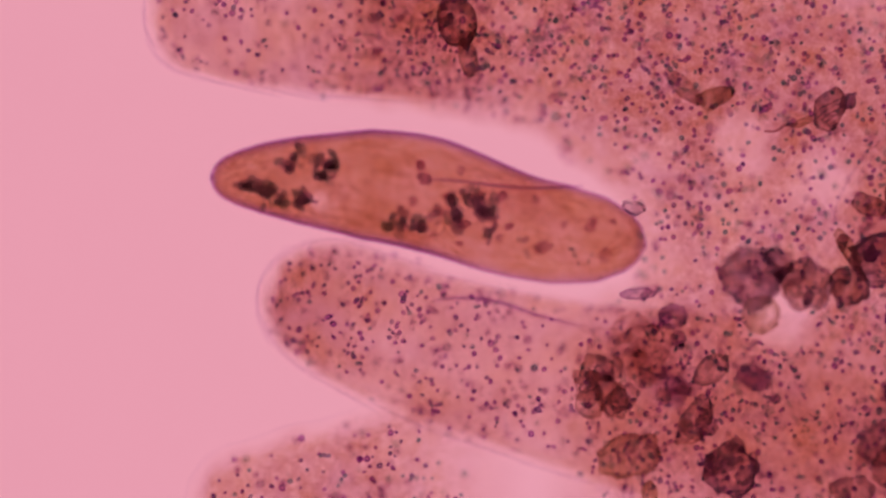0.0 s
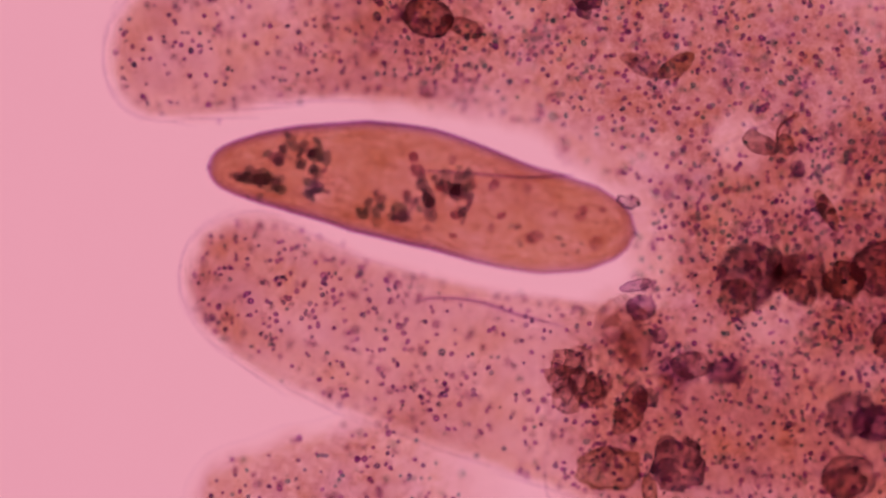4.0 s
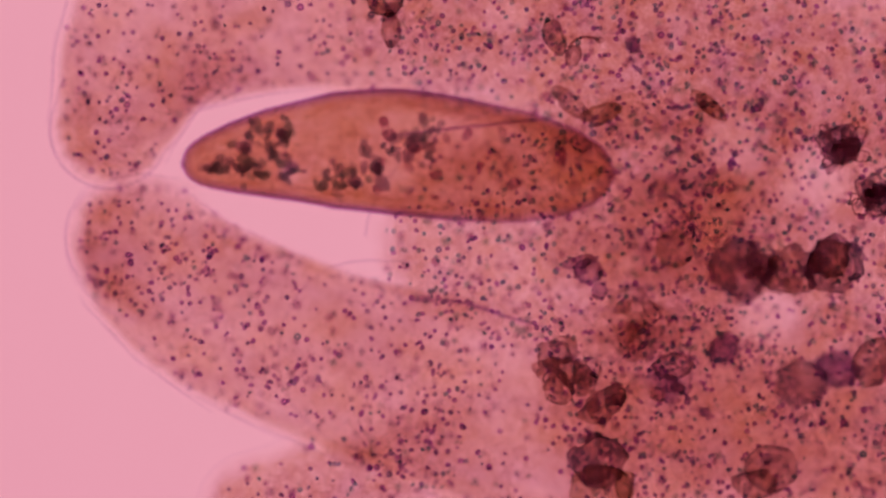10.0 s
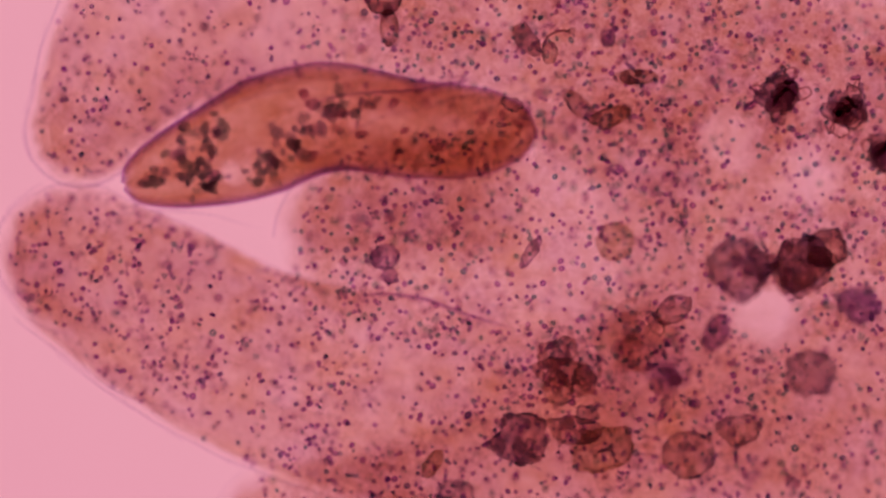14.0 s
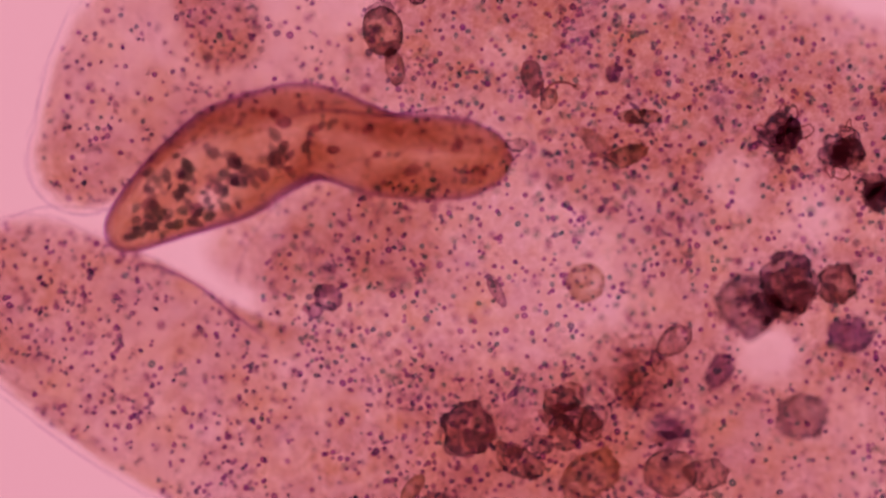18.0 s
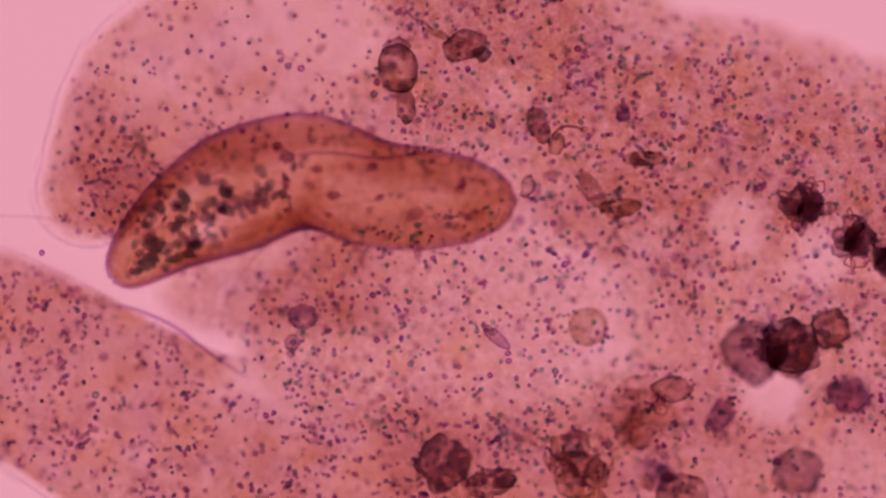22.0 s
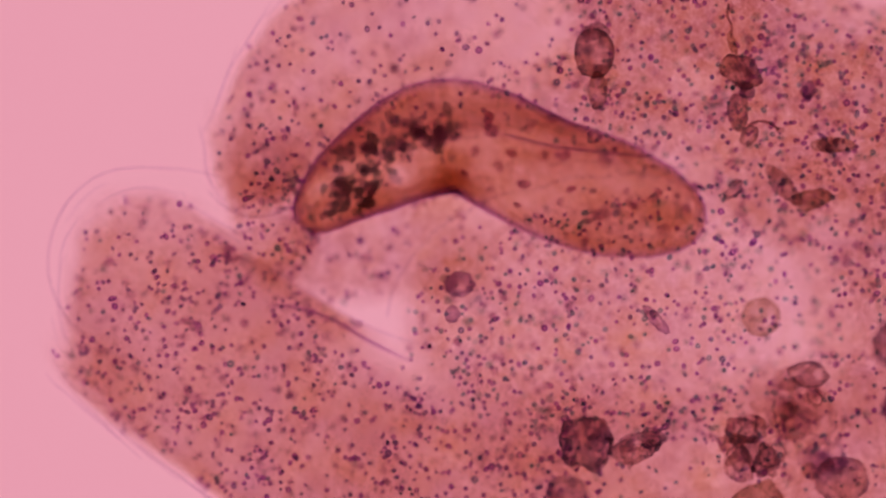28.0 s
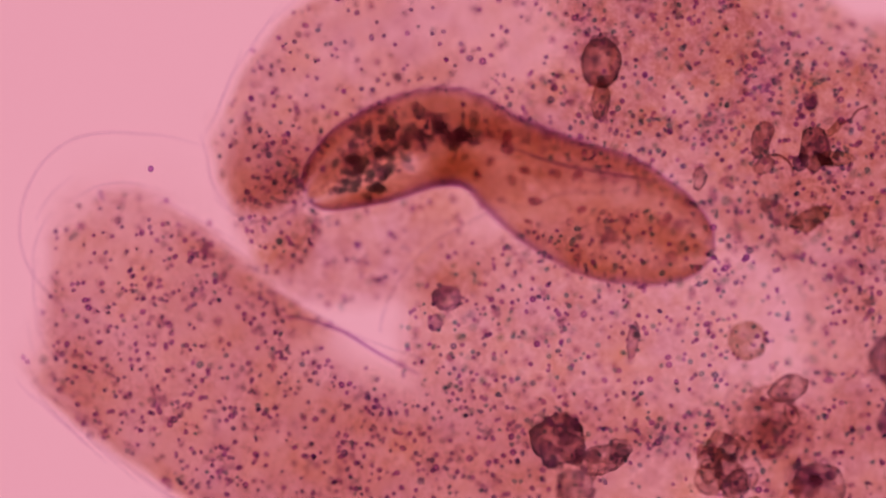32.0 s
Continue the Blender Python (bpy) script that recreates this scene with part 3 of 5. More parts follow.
def build_mass():
    """The main mass: rounded stretches of plasm merged into one body, with clear vacuoles hollowed in it."""
    rng = random.Random(21)
    arms = [((450, 0, 160), (1000, 20, 200)), ((1000, 20, 200), (1330, 170, 272)), ((1330, 170, 272), (1650, 260, 270)),
            ((1345, 400, 225), (1680, 450, 290)), ((1125, 575, 45), (1300, 530, 150)), ((830, 690, 150), (1120, 730, 195)), ((1120, 730, 195), (1600, 680, 330)),
            ((620, -150, 200), (1000, -60, 200)), ((800, 860, 200), (1300, 950, 250))]
    holes = [(1392, 568, 62, 0.8), (1500, 665, 75, 0.3), (1330, 255, 55, 0.6), (1470, 320, 55, 0.55), (1180, 270, 45, 0.4), (640, -80, 80, 0.6), (500, -70, 60, 0.4), (920, 30, 40, 0.4), (1000, 800, 45, 0.4)]
    x0, y0, x1, y1, step = 280, -340, 2080, 1180, 12

    def depth(x, y):
        best = -1e9
        tot = 0.0
        for (ax, ay, ar), (bx, by, br) in arms:
            vx, vy = bx - ax, by - ay
            f = min(1, max(0, ((x - ax) * vx + (y - ay) * vy) / (vx * vx + vy * vy)))
            d = ar + (br - ar) * f - math.hypot(x - ax - f * vx, y - ay - f * vy)
            tot += math.exp(d / 22.0) if d < 400 else math.exp(400 / 22.0)
        return 22.0 * math.log(max(tot, 1e-12))
    nx, ny = int((x1 - x0) / step) + 1, int((y1 - y0) / step) + 1
    idx, verts, w, hts = {}, [], [], {}
    for i in range(nx):
        for j in range(ny):
            x, y = x0 + i * step, y0 + j * step
            d = depth(x, y) + 14 * noise.noise(Vector((x / 55.0, y / 55.0, 2.0)))
            if d < -14:
                continue
            t = 0.5 * smooth(-12, 30, d) + 0.5 * smooth(10, 150, d)
            t *= smooth(490, 800, x) if y < 330 else smooth(950, 1250, x)
            t *= 1 - 0.75 * smooth(560, 680, y) * smooth(1000, 1200, x) - 0.28 * smooth(1210, 1320, x) * smooth(230, 320, y) * (1 - smooth(520, 640, y))
            t *= 1 - 0.12 * smooth(1050, 1150, x) * (1 - smooth(1250, 1350, x)) * smooth(230, 320, y) * (1 - smooth(560, 650, y))
            for hx, hy, hr, amt in holes:
                t *= 1 - amt * (1 - smooth(hr * 0.6, hr * 1.3, math.hypot(x - hx, y - hy) + 16 * noise.noise(Vector((x / 40.0, y / 40.0, hx)))))
            idx[i, j] = len(verts)
            z = 0.012 + 0.2 * smooth(-14, 90, d) * (0.75 + 0.25 * min(1.0, t))
            verts.append(((x - 1200) * U, -(y - 441) * U, z))
            w.append(t * 0.98)
    n = len(verts)
    verts += [(a, b, 0.006) for a, b, c in verts]
    w += [0.0] * n
    faces = []
    count = {}
    for (i, j), a in idx.items():
        q = [a, idx.get((i, j + 1)), idx.get((i + 1, j + 1)), idx.get((i + 1, j))]
        if None in q:
            continue
        faces.append(tuple(q))
        faces.append(tuple(n + v for v in q[::-1]))
        for k in range(4):
            count[q[k], q[(k + 1) % 4]] = 1
    for (a, b) in count:
        if (b, a) not in count:
            faces.append((b, a, n + a, n + b))
    ob = piece("body_mass", verts, faces, w, M_CYTO, amoeba, "broad granular main mass with clear vacuoles")
    keys = list(idx.items())

    def sample():
        (i, j), a = keys[rng.randrange(len(keys))]
        x, y, z = verts[a]
        k = w[a]
        return x + rng.uniform(-0.5, 0.5) * step * U, y + rng.uniform(-0.5, 0.5) * step * U, z + rng.uniform(-0.035, 0.015), 0.0 if k < 0.2 else k * clump(x, y)
    scatter(ob, sample, 1900, rng, mat=M_GRAN, single=260, ring=0.88)
    scatter(ob, sample, 1400, rng, size=(3.6, 8), mat=M_FAINT, ring=0.7, deep=True)
    drift(ob, (1200, 441), [(0, -18, 0, 0), (3, -22, 0, 0), (6, -24, 0, 0), (9, -28, 0, 0), (13, -45, -5, 0), (17, -45, -5, 0), (23, -45, -5, 0), (28, -55, 0, 0), (32, -65, 8, 0)])


build_mass()


def build_fold():
    """A dark fold of the membrane along the upper edge of the lower pseudopod."""
    path = [((x - 712) * U, -(y - 532) * U) for x, y in spline([(712, 532), (760, 526), (830, 533), (900, 556), (985, 578)], 30)]
    v, f, wf = ridge(path, [-9 * U, -4 * U, 0.0, 2.5 * U, 5 * U], (0.0, 0.3, 1.0, 0.4, 0.0), 0.24)
    ends = [math.sin(math.pi * i / 30) ** 0.5 for i in range(31)]
    ob = piece("fold", v, f, [wf[i] * 0.6 * ends[i // 5] if i < 155 else 0.0 for i in range(len(wf))], M_PELL, amoeba, "dark violet fold of the membrane")
    drift(ob, (712, 532), [(0, 50, 0, 0), (8, 0, 0, 0), (13, -15, 10, 0), (14.5, -130, -30, -5), (17, -420, -143, -22), (19, -488, -133, -20), (23, -529, -137, -19), (25, -539, -121, -21), (28, -583, -111, -12), (32, -563, -114, -13)])


build_fold()

# ---- the ciliate ----
def blob(name, size, mat, seed, rough=0.25, freq=1.2, dense=0.5, wall=0.6, flat=0.8, parent=None, label="", at=(0, 0, 0), turn=0.0, sub=3, edge=0.25):
    """A lumpy rounded body of half sizes (stage units); its wall is denser than its inside."""
    bm = bmesh.new()
    bmesh.ops.create_icosphere(bm, subdivisions=sub + (1 if max(size) > 22 else 0), radius=1.0)
    off = Vector((seed * 5.7, seed * 1.3, seed * 2.9))
    for v in bm.verts:
        f = 1 + rough * 1.3 * noise.noise(v.co * freq + off) + rough * 0.4 * noise.noise(v.co * freq * 2.7 + off)
        v.co = Vector((v.co.x * size[0] * f * U, v.co.y * size[1] * f * U, v.co.z * min(size) * flat * f * U))
    bm.normal_update()
    verts = [v.co.copy() for v in bm.verts]
    side = [1 - min(1.0, abs(v.normal.z)) for v in bm.verts]
    th = [dense * max(0.1, 0.46 + min(wall, 2.0) * 0.75 * r ** 1.6 + 0.7 * noise.noise(v.co * 20.0 + off)) * smooth(-0.05, edge, 1 - r) for r, v in zip(side, bm.verts)]
    faces = [tuple(v.index for v in f.verts) for f in bm.faces]
    bm.free()
    m = Matrix.Rotation(radians(turn), 4, "Z")
    verts = [m @ v + Vector((at[0] * U, -at[1] * U, at[2])) for v in verts]
    ob = piece(name, verts, faces, th, mat, parent, label)
    ob.data.attributes.new("rim", "FLOAT", "POINT").data.foreach_set("value", np.array([0.9 * r ** 1.5 - 0.12 for r in side], dtype=np.float32))
    return ob


# the ciliate's middle line: seconds and five places from its front to its end, then its swelling at the shares SWELL_AT of its length
SWELL_AT = (0.12, 0.3, 0.45, 0.6, 0.75, 0.9)
SPINES, SWELL = [], {}


def bend(t, line, swell):
    SPINES.append((t, line))
    SWELL[t] = swell


bend(0, (373, 314, 540, 319, 740, 340, 930, 403, 1143, 435), (1, 0.98, 1, 0.97, 0.96, 1))
bend(3, (370, 300, 540, 306, 740, 335, 930, 400, 1130, 428), (1, 1.03, 1.05, 1, 0.98, 1))
bend(4.5, (367, 293, 540, 299, 740, 326, 930, 377, 1122, 402), (1, 0.98, 1.02, 1.02, 1, 1))
bend(6, (364, 286, 540, 294, 742, 312, 930, 347, 1118, 372), (1, 1, 1.07, 1.07, 1.05, 1))
bend(7, (358, 292, 545, 290, 745, 300, 925, 333, 1127, 350), (1, 1.02, 1.15, 1.16, 1.1, 1))
bend(8, (352, 286, 540, 276, 742, 288, 922, 322, 1124, 350), (1, 1.02, 1.15, 1.17, 1.12, 1.02))
bend(9, (383, 262, 570, 265, 770, 286, 940, 318, 1145, 348), (1, 1.03, 1.14, 1.17, 1.13, 1.05))
bend(10, (322, 292, 505, 270, 690, 268, 870, 290, 1088, 312), (1, 1.02, 1.08, 1.1, 1.08, 1.02))
bend(11, (263, 310, 430, 277, 600, 258, 790, 264, 1024, 279), (1, 1, 1.02, 1.05, 1.02, 1))
bend(13, (230, 322, 400, 277, 580, 224, 770, 242, 987, 243), (1.1, 1.07, 1, 0.95, 0.94, 0.98))
bend(14.5, (212, 332, 375, 272, 560, 200, 735, 224, 932, 228), (1.12, 1.1, 0.97, 0.88, 0.9, 0.97))
bend(17, (187, 352, 342, 253, 530, 168, 690, 207, 908, 209), (1.05, 1.13, 0.95, 0.79, 0.82, 0.95))
bend(19, (181, 361, 326, 255, 518, 163, 688, 202, 897, 214), (1.05, 1.1, 0.92, 0.79, 0.8, 0.92))
bend(21, (180, 353, 319, 243, 512, 162, 675, 201, 897, 213), (1.05, 1.12, 1, 0.92, 0.94, 1))
bend(23, (180, 346, 310, 235, 500, 158, 665, 203, 898, 213), (1.1, 1.14, 1.06, 1.03, 1.04, 1))
bend(25, (185, 317, 305, 217, 475, 155, 660, 202, 915, 250), (1.06, 1.03, 1.08, 1.14, 1.12, 1.1))
bend(28, (179, 280, 288, 190, 452, 122, 645, 204, 899, 282), (1.08, 1.06, 0.99, 1.05, 1.14, 1.08))
bend(30, (189, 242, 291, 167, 455, 113, 650, 208, 908, 303), (1.1, 1.0, 0.86, 1.04, 1.19, 1.12))
bend(32, (192, 206, 299, 142, 460, 101, 645, 207, 911, 310), (1.22, 0.95, 0.76, 1.02, 1.23, 1.16))
WIDTH = [(0, 0), (0.006, 17), (0.015, 27), (0.03, 37), (0.06, 48), (0.12, 63), (0.2, 78), (0.35, 99), (0.5, 103), (0.65, 99), (0.8, 92), (0.9, 76), (0.96, 52), (0.985, 32), (1, 0)]


def half_width(s):
    s = min(1, max(0, s))
    return float(np.interp(s, [a for a, b in WIDTH], [b for a, b in WIDTH]))


LINES = {}
for t, v in SPINES:
    pts = spline([(v[i], v[i + 1]) for i in range(0, 10, 2)], 80)
    arc = np.concatenate([[0], np.cumsum(np.hypot(*np.diff(pts, axis=0).T))])
    LINES[t] = (pts, arc)


def on_line(t, s, q=0.0):
    """Stage place and heading (degrees) at the share s of the ciliate's length and q of its half width."""
    pts, arc = LINES[t]
    a = min(max(s, 0), 1) * arc[-1]
    e = arc[-1] * 0.02
    x, y = np.interp(a, arc, pts[:, 0]), np.interp(a, arc, pts[:, 1])
    b, c = min(a + e, arc[-1]), max(a - e, 0)
    hx = np.interp(b, arc, pts[:, 0]) - np.interp(c, arc, pts[:, 0])
    hy = np.interp(b, arc, pts[:, 1]) - np.interp(c, arc, pts[:, 1])
    l = math.hypot(hx, hy)
    hx, hy = hx / l, hy / l
    h = half_width(s) * float(np.interp(s, SWELL_AT, SWELL[t]))
    return x - hy * q * h, y + hx * q * h, math.degrees(math.atan2(-hy, hx))


def build_ciliate():
    cil = tagged(new("paramecium"), "orange-brown ciliate with violet pellicle, being engulfed by the amoeba", "ciliate")
    N = 32
    length = 795.0
    gap = 1.0 / (N - 1)
    cols = [i / 4 - 2 for i in range(17)]
    for k in range(N):
        s0 = k * gap
        ew = [kernel(f) if -1e-6 <= s0 + f * gap <= 1 + 1e-6 else 0.0 for f in cols]
        # three strips side by side: the outer two shift apart as the body swells
        for strip, (lo, hi) in ((-1, (-1.0, -0.1)), (0, (-0.75, 0.75)), (1, (0.1, 1.0))):
            xs, hs, ws = [], [], []
            for f, hat in zip(cols, ew):
                s = s0 + f * gap
                h = max(half_width(s), 0.3)
                sc = min(1, max(0, s))
                rx, rh, rw = [], [], []
                for j in range(13):
                    q = lo + (hi - lo) * j / 12
                    if strip:
                        q = math.copysign(1 - (1 - abs(q)) ** 1.6 / 0.9 ** 0.6, q)
                    share = smooth(0.1, 0.75, abs(q))
                    dome = math.sqrt(max(0.0, 1 - q * q))
                    rx.append(((sc - s0) * length * U, -q * h * U))
                    rh.append(0.02 + 0.26 * dome * min(1.0, h / 70))
                    clear = 1 - 0.4 * (1 - smooth(13, 21, math.hypot((s - 0.25) * length, q * h - 36)))
                    rw.append(hat * (share if strip else 1 - share) * (1 - 0.12 * smooth(0.5, 0.8, s)) * min(1.04, dome * 1.75) * clear)
                xs.append(rx), hs.append(rh), ws.append(rw)
            lift = 0.0012 * ((k % 4) * 3 + strip + 1)
            seg = flat_solid("body_segment", xs, hs, ws, M_CILI, cil, "", low=0.05 + lift)
            att = seg.data.attributes.new("rest", "FLOAT_VECTOR", "POINT")
            att.data.foreach_set("vector", np.array([(v.co.x * 0.6 + s0 * length * U * 0.6, v.co.y, v.co.z) for v in seg.data.vertices], dtype=np.float32).ravel())
            if strip:
                path = [((min(1, max(0, s0 + f * gap)) - s0) * length * U, -strip * max(half_width(s0 + f * gap) - 3, 0.2) * U) for f in cols]
                k1 = (1.0 - 0.45 * smooth(0.5, 0.8, s0)) * (0.8 if s0 < 0.08 else 1.0)
                v, fc, w = ridge(path, [o * U * -strip for o in (-16, -9, -4, 0, 3.5, 6)], (0.0, 0.18, 0.55, 1.0, 0.55, 0.0), 0.2 + lift)
                th = [w[i] * ew[i // 6] * k1 * (0.95 if strip < 0 else 0.8) for i in range(6 * len(cols))] + [0.0] * (2 * len(cols))
                piece("pellicle", v, fc, th, M_PELL, seg)
            elif 0.5 <= s0 <= 0.82:
                v0 = [((c * gap) * length * U, -(-0.28 - 2.1 * (s0 + c * gap - 0.5)) * half_width(s0) * U) for c in cols if -0.28 - 2.1 * (s0 + c * gap - 0.5) > -1.0]
                if len(v0) > 3:
                    v, fc, w = ridge(v0, [-5 * U, -2 * U, 0.0, 2 * U, 5 * U], (0.0, 0.5, 1.0, 0.5, 0.0), 0.32)
                    piece("oral_groove", v, fc, [w[i] * 0.5 * (ew[i // 5] if i < 5 * len(v0) else 0) for i in range(len(w))], M_PELL, seg, "dark line of the oral groove")
            rows = []
            for t, _ in SPINES:
                x, y, a = on_line(t, s0)
                push = strip * max(half_width(s0), 40) * (float(np.interp(s0, SWELL_AT, SWELL[t])) - 1)
                p = stage(x + math.sin(radians(a)) * push, y + math.cos(radians(a)) * push, 0.2)
                rows.append((t, pose(p.x, p.y, 0.0, 0, 0, a)))
            MOVES.append((seg, rows))
    # soft violet spots in the plasm
    rng = random.Random(8)
    for k in range(22):
        sp, q = rng.uniform(0.42, 0.93), rng.uniform(-0.6, 0.7)
        r = rng.uniform(6, 13)
        ob = blob("inclusion", (r * rng.uniform(1, 1.5), r), M_SPOT, 300 + k, rough=0.3, dense=rng.uniform(0.3, 0.75), wall=0.0, parent=cil, sub=2, edge=0.9)
        z, turn = rng.uniform(0.1, 0.26), rng.uniform(0, 180)
        rows = []
        for t, _ in SPINES:
            x, y, a = on_line(t, sp, q)
            p = stage(x, y, z)
            rows.append((t, pose(p.x, p.y, p.z, 0, 0, a + turn)))
        MOVES.append((ob, rows))
    # food grains that gather in the front half: groups of (share, side) at first and at last, count, spread
    rng = random.Random(4)
    # each group: its (share, side) at the five times, then its count and the size of its grains
    gather = (0, 7.5, 13, 19, 28)
    groups = [((0.08, 0.08, 0.06, 0.06, 0.08), (0.25, 0.35, 0.1, 0.3, 0.3), 9, 1), ((0.12, 0.12, 0.15, 0.1, 0.12), (0.35, 0.35, 0.2, 0.3, 0.1), 8, 1),
              ((0.15, 0.15, 0.18, 0.12, 0.13), (0.5, 0.3, 0.4, 0.5, 0.5), 6, 0.9), ((0.19, 0.165, 0.17, 0.15, 0.15), (-0.5, -0.4, -0.55, -0.4, -0.4), 8, 1)]
    groups += [((0.25, 0.2, 0.24, 0.2, 0.2), (-0.4, -0.45, -0.5, -0.3, -0.5), 8, 1), ((0.26, 0.24, 0.19, 0.22, 0.2), (-0.1, 0.05, 0.05, 0, 0), 5, 0.9),
               ((0.21, 0.28, 0.2, 0.2, 0.17), (0.42, 0.3, 0.4, 0.55, 0.4), 6, 1), ((0.43, 0.35, 0.33, 0.24, 0.22), (0.55, 0.42, 0.5, 0.5, 0.1), 8, 1)]
    groups += [((0.48, 0.42, 0.33, 0.29, 0.26), (0.5, 0.42, 0.45, 0.15, -0.2), 7, 1), ((0.55, 0.45, 0.4, 0.3, 0.3), (0.2, 0.2, 0.4, 0, -0.2), 9, 1.1),
               ((0.58, 0.5, 0.47, 0.32, 0.33), (-0.1, 0, 0.2, 0.6, 0), 7, 1), ((0.63, 0.54, 0.54, 0.42, 0.38), (0, -0.15, -0.15, 0.45, 0), 8, 1)]
    groups += [((0.65, 0.56, 0.58, 0.5, 0.36), (0.25, 0.05, -0.25, 0.3, 0.1), 4, 0.8), ((0.6, 0.55, 0.61, 0.55, 0.4), (-0.25, -0.5, -0.4, -0.2, -0.1), 4, 0.8),
               ((0.72, 0.72, 0.72, 0.72, 0.72), (0.45, 0.4, 0.4, 0.3, 0.3), 3, 0.6), ((0.86, 0.85, 0.85, 0.84, 0.84), (0.3, 0.3, 0.2, 0.2, 0.2), 4, 0.55)]
    k = 0
    for along, aside, num, big in groups:
        for _ in range(int(num * 1.35 + 0.5)):
            k += 1
            ds, dq = rng.gauss(0, 0.017), rng.gauss(0, 0.13)
            size = rng.uniform(6, 13) * U * big
            bm = bmesh.new()
            bmesh.ops.create_icosphere(bm, subdivisions=2, radius=size)
            sx, sy = rng.uniform(0.9, 1.5), rng.uniform(0.75, 1.1)
            for v in bm.verts:
                f = 1 + 0.3 * noise.noise(v.co / size * 1.3 + Vector((k * 3.1, 0, 0)))
                v.co = Vector((v.co.x * sx * f, v.co.y * sy * f, v.co.z * 0.7 * f))
            bm.normal_update()
            verts = [v.co.copy() for v in bm.verts]
            faces = [tuple(v.index for v in f.verts) for f in bm.faces]
            dens = rng.uniform(0.04, 0.14) * (1 if big > 0.65 else 0.5)
            th = [dens * 2.4 * abs(v.normal.z) ** 2.0 for v in bm.verts]
            bm.free()
            ob = piece("food_grain", verts, faces, th, M_FOOD, cil, "dark food grain")
            z = 0.25 + rng.uniform(-0.08, 0.04)
            turn = rng.uniform(0, 180)
            rows = []
            for t, _ in SPINES:
                wide = float(np.interp(t, (0, 19), (1, 1.5)))
                x, y, a = on_line(t, max(0.04, float(np.interp(t, gather, along)) + ds * wide), max(-0.8, min(0.8, float(np.interp(t, gather, aside)) + dq * wide)))
                p = stage(x, y, z)
                rows.append((t, pose(p.x, p.y, p.z, 0, 0, a + turn)))
            MOVES.append((ob, rows))


build_ciliate()


# ---- bodies carried in the amoeba ----
def strand(name, pts, rad, mat, parent, dense=0.7, label=""):
    """A thread through places (right, down, height in metres) given in stage units from the parent's middle."""
    p = spline(pts, 4 * (len(pts) - 1))
    path = [Vector((a * U, -b * U, c)) for a, b, c in p]
    v, f = tube(path, [rad * U] * len(path), 6)
    return piece(name, v, f, [dense] * len(v), mat, parent, label)


def shard(name, pts, high, mat, parent, dense=0.6, label="", z=0.0):
    """An angular plate with a bevelled top, from a few corners (right, down)."""
    c = (sum(p[0] for p in pts) / len(pts), sum(p[1] for p in pts) / len(pts))
    n = len(pts)
    verts, w = [], []
    for k, h, g in ((1.0, 0.0, 0.3), (1.0, 0.6, 1.0), (0.72, 1.0, 0.7)):
        for x, y in pts:
            verts.append(((c[0] + (x - c[0]) * k) * U, -(c[1] + (y - c[1]) * k) * U, z + high * h))
            w.append(dense * g)
    faces = [tuple(range(n)), tuple(range(2 * n, 3 * n))[::-1]]
    for r in range(2):
        for k in range(n):
            j = (k + 1) % n
            faces.append((r * n + j, r * n + k, (r + 1) * n + k, (r + 1) * n + j))
    return piece(name, verts, faces, w, mat, parent, label, soft=False)


def carried(ob, rows, z):
    """Keys a body: rows of (seconds, x, y on the stage, turn)."""
    out = []
    for r in rows:
        p = stage(r[1], r[2], z)
        out.append((r[0], pose(p.x, p.y, p.z, 0, 0, r[3] if len(r) > 3 else 0)))
    if rows[0][0] > 0:
        out.insert(0, (0, out[0][1]))
    MOVES.append((ob, out))


# stalked rotifer-like body
def build_barrel():
    ob = tagged(new("stalked_cell"), "brown barrel-shaped swallowed cell with a short stalk", "swallowed cell")
    blob("body", (36, 45), M_BROWN, 31, rough=0.08, freq=1.5, dense=0.55, wall=2.6, parent=ob, label="brown granular barrel")
    blob("cap", (26, 15), M_DARK, 32, rough=0.25, dense=0.36, edge=0.7, parent=ob, at=(2, -38, 0.01), label="dark cap")
    blob("band", (31, 7), M_DARK, 33, rough=0.2, dense=0.22, parent=ob, at=(0, 26, 0.03))
    blob("stalk", (17, 32), M_BROWN, 34, rough=0.15, dense=0.45, wall=1.4, parent=ob, at=(6, 66, 0), label="short translucent stalk")
    blob("foot", (15, 10), M_DARK, 35, rough=0.3, dense=0.3, parent=ob, at=(11, 90, 0))
    carried(ob, [(0, 809, 40, 12), (1, 805, 44, 20), (2, 800, 50, 45), (3, 778, 38, 62), (4.5, 752, 30, 70), (6, 735, 25, 50), (7, 715, 15, 25), (8, 703, -5, 10), (9, 688, -12, 4),
                 (11, 680, -15, 4), (14.5, 677, -16, 4), (17, 668, -8, 10), (19, 674, -22, 14), (21, 684, -22, 12), (23, 689, -24, 4), (25, 690, -24, 4), (28, 701, -24, 0), (32, 713, -30, -6)], 0.2)


